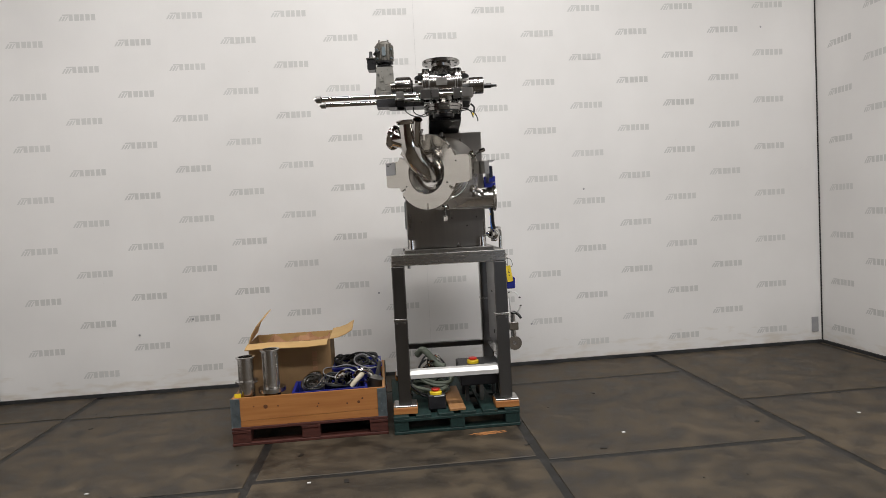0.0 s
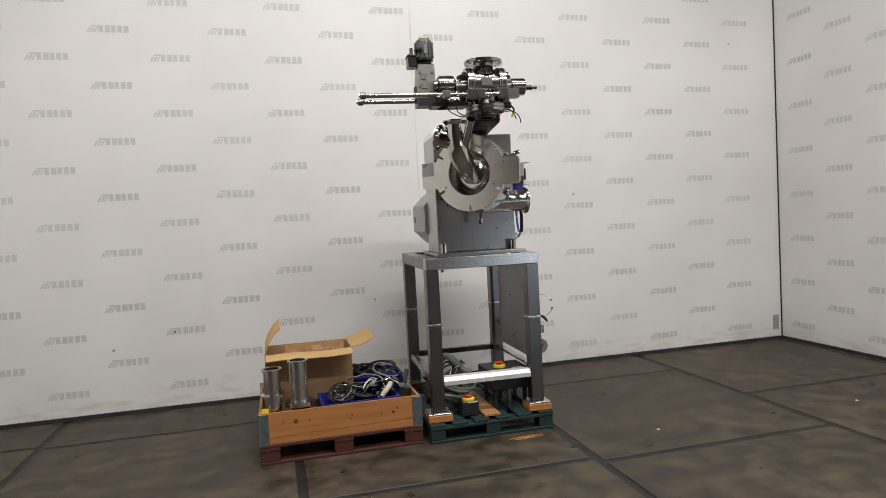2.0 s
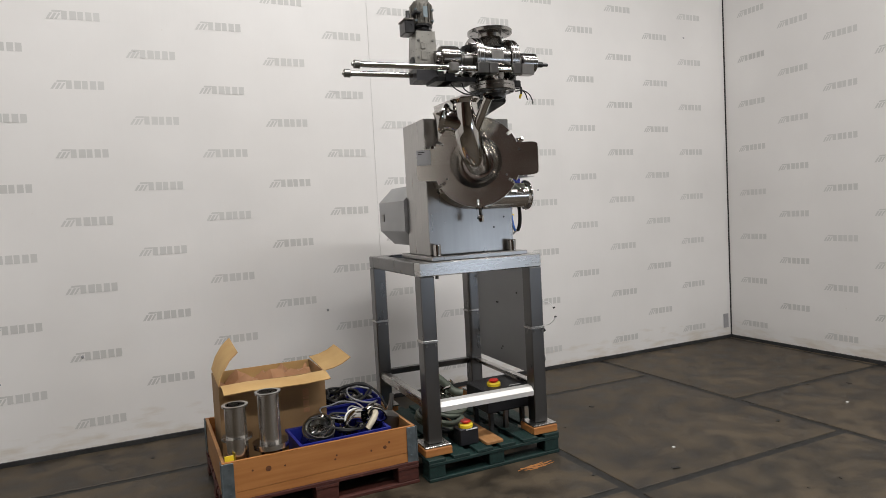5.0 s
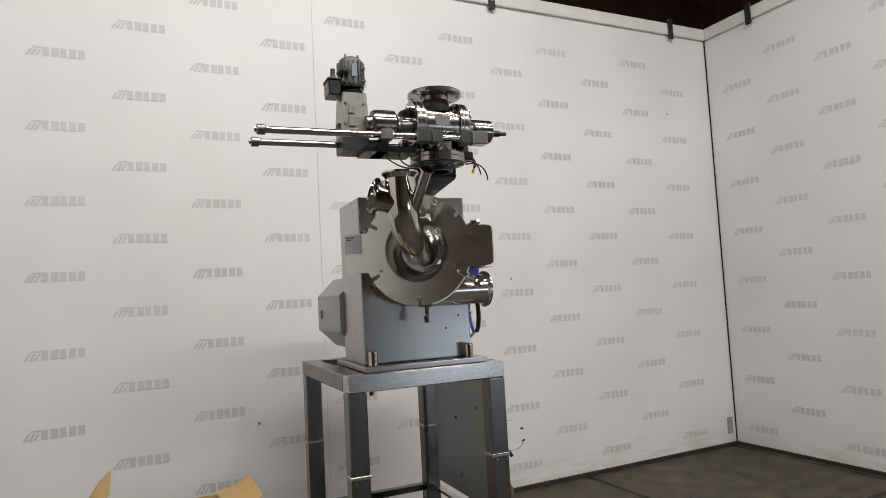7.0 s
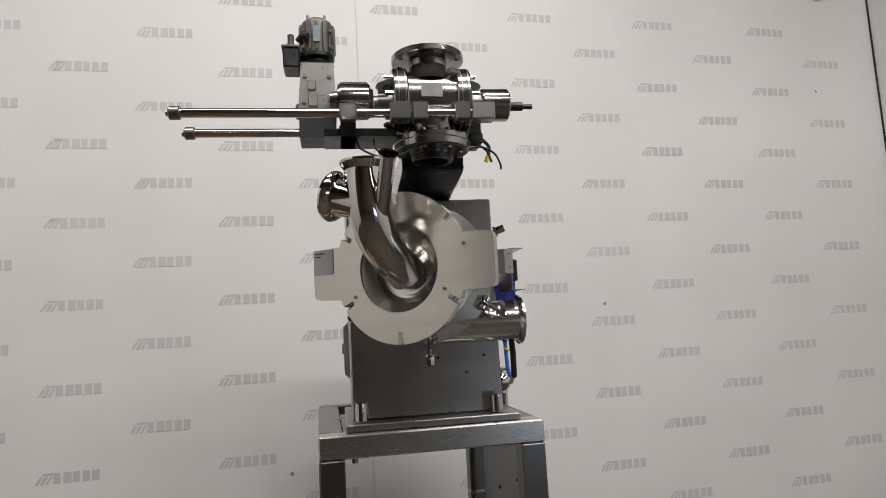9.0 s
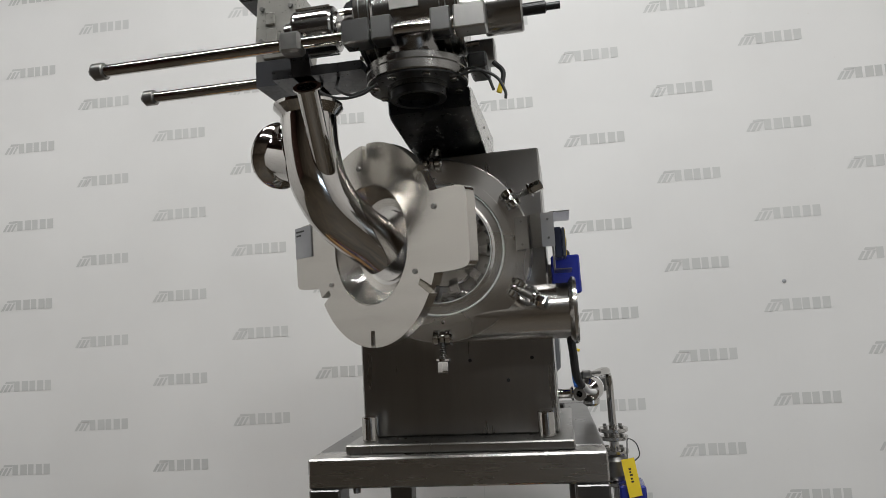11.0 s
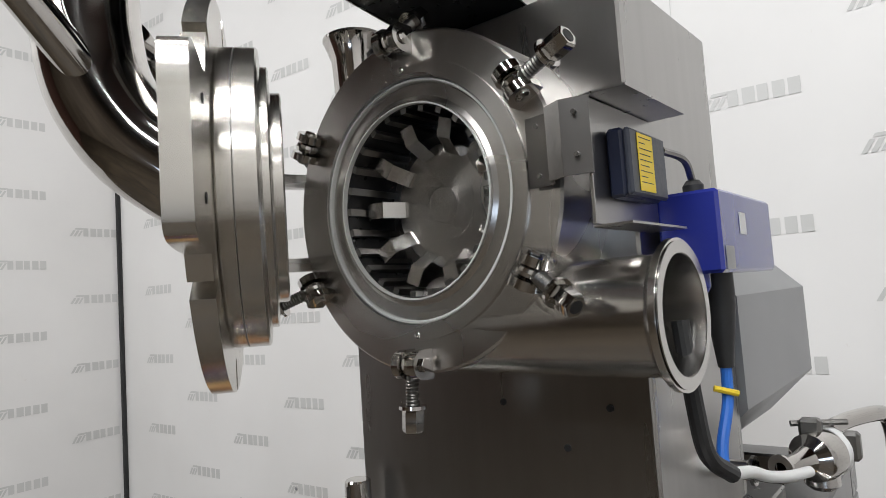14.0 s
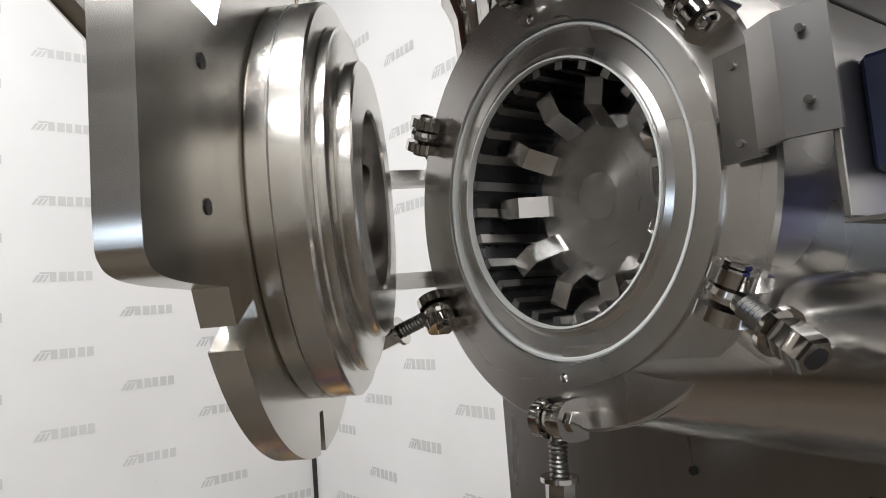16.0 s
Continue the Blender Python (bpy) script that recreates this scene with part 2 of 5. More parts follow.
def concrete(name, tint):
    m, nd, ln, p = nodes_of(name)
    geo = nd.new("ShaderNodeNewGeometry")
    n1, n2, n3, n4 = (nd.new("ShaderNodeTexNoise") for _ in range(4))
    for n, s, d in ((n1, 0.9, 6), (n2, 5.0, 9), (n3, 90.0, 4), (n4, 2.3, 8)):
        n.inputs["Scale"].default_value, n.inputs["Detail"].default_value = s, d
        ln.new(geo.outputs["Position"], n.inputs["Vector"])
    r1 = ramp_node(nd, [(0.32, tuple(c * 0.66 for c in tint)), (0.68, tuple(c * 1.25 for c in tint))])
    ln.new(n1.outputs[0], r1.inputs[0])
    r2 = ramp_node(nd, [(0.36, (0.42, 0.42, 0.42)), (0.64, (1.4, 1.37, 1.3))])
    ln.new(n2.outputs[0], r2.inputs[0])
    mul = nd.new("ShaderNodeMix")
    mul.data_type, mul.blend_type = "RGBA", "MULTIPLY"
    mul.inputs[0].default_value = 1
    ln.new(r1.outputs[0], mul.inputs[6])
    ln.new(r2.outputs[0], mul.inputs[7])
    r4 = ramp_node(nd, [(0.60, (0, 0, 0)), (0.74, (0.7, 0.7, 0.7))])
    ln.new(n4.outputs[0], r4.inputs[0])
    stain = nd.new("ShaderNodeMix")
    stain.data_type = "RGBA"
    ln.new(r4.outputs[0], stain.inputs[0])
    ln.new(mul.outputs[2], stain.inputs[6])
    stain.inputs[7].default_value = (tint[0] * 0.45, tint[1] * 0.42, tint[2] * 0.38, 1)
    ln.new(stain.outputs[2], p.inputs["Base Color"])
    mr = nd.new("ShaderNodeMapRange")
    mr.inputs[1].default_value, mr.inputs[2].default_value, mr.inputs[3].default_value, mr.inputs[4].default_value = 0.3, 0.7, 0.45, 0.75
    ln.new(n2.outputs[0], mr.inputs[0])
    ln.new(mr.outputs[0], p.inputs["Roughness"])
    b = nd.new("ShaderNodeBump")
    b.inputs["Strength"].default_value, b.inputs["Distance"].default_value = 0.4, 0.003
    ln.new(n3.outputs[0], b.inputs["Height"])
    ln.new(b.outputs[0], p.inputs["Normal"])
    return m


VINYL = vinyl()
SLAB = concrete("worn_concrete", (0.0485, 0.0365, 0.0230))
JOINT = concrete("joint_filler", (0.0085, 0.0075, 0.0065))

# ---------- mesh tools ----------
BASES = {}


def thing(name, base, label, category, turn=None, group="", kind=""):
    """An empty at the base of a thing; parts are drawn in the coordinates of the place and hang on it."""
    ob = new(name)
    ob.empty_display_size = 0.1
    ob.matrix_world = (turn or Matrix()) @ Matrix.Translation(base)
    BASES[ob.name] = Vector(base)
    return tagged(ob, label, category, group, kind)


def finish(bm, name, material, smooth=True):
    bmesh.ops.recalc_face_normals(bm, faces=bm.faces)
    if smooth:
        for f in bm.faces:
            f.smooth = True
        for e in bm.edges:
            if len(e.link_faces) == 2 and e.calc_face_angle(0.0) > 0.45:
                e.smooth = False
    me = bpy.data.meshes.new(name)
    bm.to_mesh(me)
    bm.free()
    me.materials.append(material)
    return me


def part(name, bm, material, parent, label="", smooth=True):
    ob = new(name, finish(bm, name, material, smooth))
    ob.parent = parent
    if parent is not None and parent.name in BASES:
        ob.location = -BASES[parent.name]
    return tagged(ob, label)


def single(name, bm, material, label="", category="", kind="", group="", turn=None):
    ob = new(name, finish(bm, name, material))
    if turn is not None:
        ob.matrix_world = turn
    return tagged(ob, label, category, group, kind)


def B(*specs, bev=0.0, seg=1):
    bm = bmesh.new()
    for s in specs:
        add_box(bm, *s, bev=bev, seg=seg)
    return bm


def add_box(bm, x0, x1, y0, y1, z0, z1, bev=0.0, seg=1, m=None):
    v = [bm.verts.new((x, y, z)) for x in (x0, x1) for y in (y0, y1) for z in (z0, z1)]
    fs = [bm.faces.new([v[i] for i in q]) for q in ((0, 1, 3, 2), (4, 6, 7, 5), (0, 4, 5, 1), (2, 3, 7, 6), (0, 2, 6, 4), (1, 5, 7, 3))]
    if m is not None:
        for q in v:
            q.co = m @ q.co
    if bev:
        es = list({e for f in fs for e in f.edges})
        bmesh.ops.bevel(bm, geom=es, offset=bev, segments=seg, affect="EDGES", profile=0.5)


def axes_of(d):
    d = Vector(d).normalized()
    a = Vector((0, 0, 1)) if abs(d.z) < 0.9 else Vector((1, 0, 0))
    e1 = d.cross(a).normalized()
    return d, e1, d.cross(e1).normalized()


def lathe(bm, o, d, prof, n=40):
    """Turns a profile of (radius, way along d) round the line through o along d."""
    d, e1, e2 = axes_of(d)
    o = Vector(o)
    rings = []
    for r, a in prof:
        if r < 1e-6:
            rings.append([bm.verts.new(o + d * a)])
        else:
            rings.append([bm.verts.new(o + d * a + e1 * (r * math.cos(2 * math.pi * k / n)) + e2 * (r * math.sin(2 * math.pi * k / n))) for k in range(n)])
    for p, q in zip(rings, rings[1:]):
        for k in range(n):
            j = (k + 1) % n
            f = [p[0]] if len(p) == 1 else [p[k], p[j]]
            f += [q[0]] if len(q) == 1 else [q[j], q[k]]
            if len(f) > 2:
                bm.faces.new(f)
    return bm


def L(o, d, prof, n=40):
    return lathe(bmesh.new(), o, d, prof, n)


def rod(bm, a, b, r, n=16, ch=0.0):
    a, b = Vector(a), Vector(b)
    h = (b - a).length
    pr = [(0, 0), (r - ch, 0), (r, ch), (r, h - ch), (r - ch, h), (0, h)] if ch else [(0, 0), (r, 0), (r, h), (0, h)]
    return lathe(bm, a, b - a, pr, n)


def R(a, b, r, n=16, ch=0.0):
    return rod(bmesh.new(), a, b, r, n, ch)


def smooth_path(pts, k=6):
    p = [Vector(q) for q in pts]
    p = [p[0] * 2 - p[1]] + p + [p[-1] * 2 - p[-2]]
    out = []
    for i in range(1, len(p) - 2):
        for j in range(k):
            t = j / k
            out.append(0.5 * (2 * p[i] + (p[i + 1] - p[i - 1]) * t + (2 * p[i - 1] - 5 * p[i] + 4 * p[i + 1] - p[i + 2]) * t * t + (3 * p[i] - p[i - 1] - 3 * p[i + 1] + p[i + 2]) * t ** 3))
    out.append(p[-2])
    return out


def sweep(bm, pts, r, n=10, caps=True):
    pts = [Vector(q) for q in pts]
    rad = r if callable(r) else (lambda t: r)
    rings, ref = [], None
    for i, q in enumerate(pts):
        d = (pts[min(i + 1, len(pts) - 1)] - pts[max(i - 1, 0)]).normalized()
        if ref is None:
            _, e1, _ = axes_of(d)
        else:
            e1 = (ref - d * ref.dot(d)).normalized()
        ref, e2 = e1, d.cross(e1)
        rr = rad(i / (len(pts) - 1))
        rings.append([bm.verts.new(q + e1 * (rr * math.cos(2 * math.pi * k / n)) + e2 * (rr * math.sin(2 * math.pi * k / n))) for k in range(n)])
    for p, q in zip(rings, rings[1:]):
        for k in range(n):
            bm.faces.new((p[k], p[(k + 1) % n], q[(k + 1) % n], q[k]))
    if caps:
        bm.faces.new(rings[0][::-1])
        bm.faces.new(rings[-1])
    return bm


def W(pts, r, n=10, k=6, caps=True):
    return sweep(bmesh.new(), smooth_path(pts, k), r, n, caps)


def prism(bm, outline, a0, a1, place):
    """Extrudes an outline of (u, v) from a0 to a1; place(u, v, a) gives the point."""
    p = [bm.verts.new(place(u, v, a0)) for u, v in outline]
    q = [bm.verts.new(place(u, v, a1)) for u, v in outline]
    bm.faces.new(p[::-1])
    bm.faces.new(q)
    for i in range(len(p)):
        j = (i + 1) % len(p)
        bm.faces.new((p[i], p[j], q[j], q[i]))
    return bm


def bevel_all(bm, off, seg=1, angle=0.6):
    es = [e for e in bm.edges if len(e.link_faces) == 2 and e.calc_face_angle(0) > angle]
    bmesh.ops.bevel(bm, geom=es, offset=off, segments=seg, affect="EDGES", profile=0.5)
    return bm


def ring_plate(bm, outer, inner, a0, a1, place):
    """A plate between two outlines with as many points each."""
    n = len(outer)
    vs = [[bm.verts.new(place(u, v, a)) for u, v in o] for a in (a0, a1) for o in (outer, inner)]
    for k in range(n):
        j = (k + 1) % n
        bm.faces.new((vs[0][k], vs[0][j], vs[1][j], vs[1][k]))
        bm.faces.new((vs[2][k], vs[3][k], vs[3][j], vs[2][j]))
        bm.faces.new((vs[0][k], vs[2][k], vs[2][j], vs[0][j]))
        bm.faces.new((vs[1][k], vs[1][j], vs[3][j], vs[3][k]))
    return bm


def hexnut(bm, a, d, r, h):
    lathe(bm, a, d, [(0, 0), (r * 0.9, 0), (r, 0.12 * h), (r, 0.88 * h), (r * 0.9, h), (0, h)], 6)
    return bm

# ---------- the hall ----------
WX0, WX1, WH, HY, WY, WYR = -6.0, 3.0, 4.485, -13.0, -4.6, -9.0
tagged(single("wall_back", B((WX0 - 0.1, WX1 + 0.1, 0.0, 0.1, 0.0, WH)), VINYL), "white vinyl-clad partition wall printed with grey marks", "wall", kind="structure")
tagged(single("wall_right", B((WX1, WX1 + 0.1, WYR, -0.002, 0.0, WH)), VINYL), "white vinyl-clad partition wall printed with grey marks", "wall", kind="structure")
tagged(single("wall_left", B((WX0 - 0.1, WX0, WY, -0.002, 0.0, WH)), VINYL), "white vinyl-clad partition wall printed with grey marks", "wall", kind="structure")
HALLGREY = surface("hall_grey", (0.085, 0.066, 0.046), (0.16, 0.125, 0.09), (0.6, 0.8), 0, 0.8, (1, 1, 1), 20, 0.02)
tagged(single("wall_front", B((-9.0, 6.0, HY - 0.2, HY, 0.0, 8.0)), HALLGREY), "brown-grey hall wall", "wall", kind="structure")
tagged(single("wall_north", B((-9.0, 6.0, 3.0, 3.2, 0.0, 8.0)), BEAMBROWN), "dark brown hall wall above the partition", "wall", kind="structure")
tagged(single("wall_east", B((6.0, 6.2, HY, 3.0, 0.0, 8.0)), BEAMBROWN), "dark brown hall wall above the partition", "wall", kind="structure")
tagged(single("wall_west", B((-9.2, -9.0, HY, 3.0, 0.0, 8.0)), BEAMBROWN), "dark brown hall wall above the partition", "wall", kind="structure")
tagged(single("ceiling", B((-9.2, 6.2, HY - 0.2, 3.2, 8.0, 8.2)), BEAMBROWN), "dark brown hall ceiling", "ceiling", kind="structure")


def logo(bm, place):
    """One printed mark: a slanted emblem and five plain bars."""
    s = 0.62
    for x, z0, z1, w in ((-0.186, -0.033, 0.014, 0.018), (-0.158, -0.033, 0.014, 0.020), (-0.128, -0.033, 0.014, 0.015), (-0.180, 0.020, 0.034, 0.060)):
        q = [(x + s * (z0 + 0.033), z0), (x + w + s * (z0 + 0.033), z0), (x + w + s * (z1 + 0.033), z1), (x + s * (z1 + 0.033), z1)]
        bm.faces.new([bm.verts.new(place(*p)) for p in q])
    for k, wd in enumerate((0.038, 0.046, 0.038, 0.042, 0.042)):
        x = -0.082 + 0.0535 * k
        q = [(x, -0.031), (x + wd, -0.031), (x + wd, 0.033), (x, 0.033)]
        bm.faces.new([bm.verts.new(place(*p)) for p in q])


def prints(name, wall, inside, place):
    bm = bmesh.new()
    for i in range(-28, 28):
        for j in range(0, 18):
            if (i + j) % 2 == 0:
                x, z = -0.2361 + 0.5246 * i + 0.0031 * j, -0.0514 - 0.0031 * i + 0.2604 * j
                if inside(x) and 0.12 < z < 4.25:
                    logo(bm, lambda u, v: place(x + u, z + v))
    ob = part(name, bm, PRINT, wall, smooth=False)
    tagged(ob, kind="stuff")


prints("printed_marks", bpy.data.objects["wall_back"], lambda x: -5.75 < x < 2.85, lambda u, v: (u, -0.002, v))
prints("printed_marks", bpy.data.objects["wall_right"], lambda x: 0.2 < x < 8.7, lambda u, v: (3.0 - 0.002, -u - 0.05, v))
prints("printed_marks", bpy.data.objects["wall_left"], lambda x: -4.3 < x < -0.2, lambda u, v: (-6.0 + 0.002, u, v))

# white rail along the top, dark foot strip, clips and the gap in the corner

WT = WH + 0.13
tagged(single("trim_back", B((WX0, WX1, -0.03, 0.1, WH, WT), bev=0.008), TRIMWHITE), "white rail along the top of the partition", "trim", kind="structure")
tagged(single("trim_right", B((WX1 - 0.03, WX1 + 0.1, WYR, -0.034, WH, WT), bev=0.008), TRIMWHITE), "white rail along the top of the partition", "trim", kind="structure")
tagged(single("trim_left", B((WX0 - 0.1, WX0 + 0.03, WY, -0.034, WH, WT), bev=0.008), TRIMWHITE), "white rail along the top of the partition", "trim", kind="structure")
tagged(single("baseboard_back", B((WX0, WX1, -0.025, -0.003, 0.0, 0.035)), BASEDARK), "dark gap strip at the foot of the partition", "trim", kind="structure")
tagged(single("baseboard_right", B((WX1 - 0.025, WX1 - 0.003, WYR, -0.03, 0.0, 0.035)), BASEDARK), "dark gap strip at the foot of the partition", "trim", kind="structure")
tagged(single("baseboard_left", B((WX0 + 0.003, WX0 + 0.025, WY, -0.03, 0.0, 0.035)), BASEDARK), "dark gap strip at the foot of the partition", "trim", kind="structure")
tagged(single("corner_gap_right", B((WX1 - 0.012, WX1 - 0.003, -0.014, -0.003, 0.035, WH)), BASEDARK), "thin dark gap in the corner of the partition", "trim", kind="structure")
tagged(single("corner_gap_left", B((WX0 + 0.003, WX0 + 0.03, -0.03, -0.003, 0.035, WH)), BASEDARK), "dark gap in the corner of the partition", "trim", kind="structure")
bm = bmesh.new()
for x in (-1.52,):
    add_box(bm, x - 0.0012, x + 0.0012, -0.0045, -0.003, 0.035, WH)
tagged(single("seam", bm, PRINT), "thin vertical seam between two vinyl sheets", "trim", kind="structure")


def clip(m):
    t = thing("rail_clip", (0, 0, 0), "black metal clip hooked over the white top rail", "clip", m, "rail clips")
    part("strap", B((-0.035, 0.035, -0.045, -0.032, -0.05, 0.17), bev=0.003), RUBBER, t)
    part("hook", B((-0.03, 0.03, -0.045, 0.12, 0.135, 0.15), bev=0.003), RUBBER, t)
    part("screw", R((0, -0.045, 0.03), (0, -0.054, 0.03), 0.012, 10), DULL, t)


clip(pose(2.46, 0, WH, 0, 0, 0))
clip(pose(3.0, -0.62, WH, 0, 0, -90))
clip(pose(0.2, 0, WH, 0, 0, 0))

# ---------- things ----------
REDBASE = (-2.62, -1.415, 0)


def pallet(name, base, sx, sy, material, label, blocks, top_along_x):
    t = thing(name, base, label, "pallet", group="pallets")
    x0, x1, y0, y1 = base[0] - sx / 2, base[0] + sx / 2, base[1] - sy / 2, base[1] + sy / 2
    for k in range(3):
        a = (y0, y0 + sy / 2 - 0.06, y1 - 0.12)[k]
        part("bottom_board", B((x0, x1, a, a + 0.12, 0.0, 0.022), bev=0.003), material, t)
    bx = (x0, (x0 + x1) / 2 - blocks / 2, x1 - blocks)
    for i in range(3):
        for j in range(3):
            a = (y0 + 0.004, y0 + sy / 2 - 0.055, y1 - 0.114)[j]
            part("block", B((bx[i] + 0.003, bx[i] + blocks - 0.003, a, a + 0.11, 0.022, 0.1), bev=0.004), material, t)
    if top_along_x:
        for i in range(3):
            part("stringer", B((bx[i], bx[i] + blocks, y0, y1, 0.1, 0.122), bev=0.003), material, t)
        n = 7
        for k in range(n):
            a = y0 + (sy - 0.11) * k / (n - 1)
            part("deck_board", B((x0, x1, a, a + 0.11, 0.122, 0.144), bev=0.003), material, t)
    else:
        for k in range(3):
            a = (y0, y0 + sy / 2 - 0.06, y1 - 0.12)[k]
            part("stringer", B((x0, x1, a, a + 0.12, 0.1, 0.122), bev=0.003), material, t)
        n = 6
        for k in range(n):
            a = x0 + (sx - 0.12) * k / (n - 1)
            part("deck_board", B((a, a + 0.12, y0, y1, 0.122, 0.144), bev=0.003), material, t)
    return t


pallet("red_pallet", REDBASE, 1.2, 1.0, REDWOOD, "worn red-painted wooden pallet standing on the concrete floor", 0.145, True)
pallet("green_pallet", (-1.475, -1.37, 0), 1.0, 1.2, GREENWOOD, "dark green painted wooden pallet under the steel stand", 0.12, False)

# the wooden collar round the red pallet
col = thing("pallet_collar", (-2.62, -1.415, 0.146), "pine board pallet collar with zinc corner hinges on a red pallet", "collar")
cx0, cx1, cy0, cy1, cz0, cz1 = -3.21, -2.03, -1.905, -0.925, 0.146, 0.372
zc = cz0 + 0.058
bm = bmesh.new()
prism(bm, [(cx0, zc - 0.012), (cx1, zc + 0.004), (cx1, cz1), (cx0, cz1)], cy0, cy0 + 0.02, lambda u, v, a: (u, a, v))
fb = part("front_board", bevel_all(bm, 0.002), PINE, col)
bm = bmesh.new()
prism(bm, [(cx0, cz0), (cx1, cz0), (cx1, zc + 0.001), (cx0, zc - 0.015)], cy0, cy0 + 0.02, lambda u, v, a: (u, a, v))
part("front_board", bevel_all(bm, 0.002), PINE, col)
for x, z, r in ((-2.955, 0.292, 0.017), (-3.045, 0.30, 0.006), (-2.86, 0.29, 0.006), (-2.56, 0.262, 0.007), (-2.55, 0.285, 0.006), (-2.24, 0.272, 0.012), (-2.21, 0.298, 0.008), (-2.33, 0.268, 0.007)):
    part("knot", L((x, cy0 + 0.001, z), (0, -1, 0), [(r, 0), (r * 0.96, 0.0014), (r * 0.5, 0.0018), (0, 0.0018)], 14), KNOT, fb)
part("back_board", B((cx0, cx1, cy1 - 0.02, cy1, cz0, cz1), bev=0.002), PINE, col)
part("side_board", B((cx0, cx0 + 0.02, cy0 + 0.021, cy1 - 0.021, cz0, cz1), bev=0.002), PINE_Y, col)
part("side_board", B((cx1 - 0.02, cx1, cy0 + 0.021, cy1 - 0.021, cz0, cz1), bev=0.002), PINE_Y, col)
for hx, s in ((cx0, 1), (cx1, -1)):
    for hy, u in ((cy0, 1), (cy1, -1)):
        bm = bmesh.new()
        add_box(bm, min(hx, hx + s * 0.062), max(hx, hx + s * 0.062), min(hy - u * 0.006, hy - u * 0.002), max(hy - u * 0.006, hy - u * 0.002), cz0 - 0.03, cz1 - 0.004, bev=0.001)
        add_box(bm, min(hx - s * 0.006, hx - s * 0.002), max(hx - s * 0.006, hx - s * 0.002), min(hy, hy + u * 0.062), max(hy, hy + u * 0.062), cz0 - 0.03, cz1 - 0.004, bev=0.001)
        hg = part("corner_hinge", bm, ZINC, col, "zinc-plated corner hinge")
        for z in (cz0 + 0.04, cz0 + 0.1, cz1 - 0.04):
            part("rivet", R((hx + s * 0.035, hy - u * 0.006, z), (hx + s * 0.035, hy - u * 0.011, z), 0.007, 10), ZINC, hg)
        part("hinge_pin", R((hx - s * 0.004, hy - u * 0.004, cz0 - 0.032), (hx - s * 0.004, hy - u * 0.004, cz1 - 0.002), 0.006, 8), ZINC, hg)

# carton with open flaps
crt = thing("cardboard_box", (-2.81, -1.2, 0.145), "open brown cardboard box with spread flaps and brown paper inside", "box")
kx0, kx1, ky0, ky1, kz = -3.155, -2.475, -1.43, -1.0, 0.70
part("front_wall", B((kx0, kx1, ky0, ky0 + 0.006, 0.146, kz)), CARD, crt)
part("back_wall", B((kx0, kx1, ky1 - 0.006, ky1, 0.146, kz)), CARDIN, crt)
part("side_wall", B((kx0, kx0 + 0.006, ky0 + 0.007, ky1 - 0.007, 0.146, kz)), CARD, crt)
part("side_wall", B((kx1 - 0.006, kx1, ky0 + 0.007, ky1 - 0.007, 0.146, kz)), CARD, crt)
part("floor_panel", B((kx0 + 0.007, kx1 - 0.007, ky0 + 0.007, ky1 - 0.007, 0.146, 0.152)), CARD, crt)


def sheet(rows, th):
    """A bent sheet through rows of points, with thickness."""
    bm = bmesh.new()
    vs = [[bm.verts.new(Vector(p)) for p in r] for r in rows]
    fs = []
    for a, b in zip(vs, vs[1:]):
        for k in range(len(a) - 1):
            fs.append(bm.faces.new((a[k], a[k + 1], b[k + 1], b[k])))
    bmesh.ops.recalc_face_normals(bm, faces=bm.faces)
    bmesh.ops.solidify(bm, geom=fs, thickness=th)
    return bm


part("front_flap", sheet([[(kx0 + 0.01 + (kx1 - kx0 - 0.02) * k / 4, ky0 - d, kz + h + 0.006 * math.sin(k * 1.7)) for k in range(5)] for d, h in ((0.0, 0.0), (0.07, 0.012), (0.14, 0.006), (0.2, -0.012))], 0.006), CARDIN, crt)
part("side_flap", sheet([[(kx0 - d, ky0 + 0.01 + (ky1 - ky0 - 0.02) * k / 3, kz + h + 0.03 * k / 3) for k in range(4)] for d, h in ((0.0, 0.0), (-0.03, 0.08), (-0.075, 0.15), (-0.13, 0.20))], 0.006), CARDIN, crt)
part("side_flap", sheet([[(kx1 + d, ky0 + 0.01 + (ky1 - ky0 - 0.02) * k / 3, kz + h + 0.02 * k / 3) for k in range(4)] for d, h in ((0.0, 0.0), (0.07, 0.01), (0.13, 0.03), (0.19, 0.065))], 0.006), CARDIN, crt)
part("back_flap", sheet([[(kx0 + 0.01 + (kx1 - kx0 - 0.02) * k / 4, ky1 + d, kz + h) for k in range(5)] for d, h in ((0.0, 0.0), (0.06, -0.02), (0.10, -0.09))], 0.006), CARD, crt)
random.seed(5)
part("packing_paper", sheet([[(kx0 + 0.03 + 0.62 * i / 14, ky0 + 0.03 + 0.37 * j / 8, 0.60 + 0.10 * noise.noise(Vector((i * 0.45, j * 0.6, 1.3))) + 0.05 * (j / 8)) for i in range(15)] for j in range(9)], 0.002), PAPER, crt, "crumpled brown packing paper")
bm = bmesh.new()
for z0, z1 in ((0.44, 0.47), (0.48, 0.52), (0.53, 0.545), (0.55, 0.60)):
    add_box(bm, -2.63, -2.59, ky0 - 0.002, ky0 - 0.0005, z0, z1)
part("printed_strip", bm, PAPER, crt)

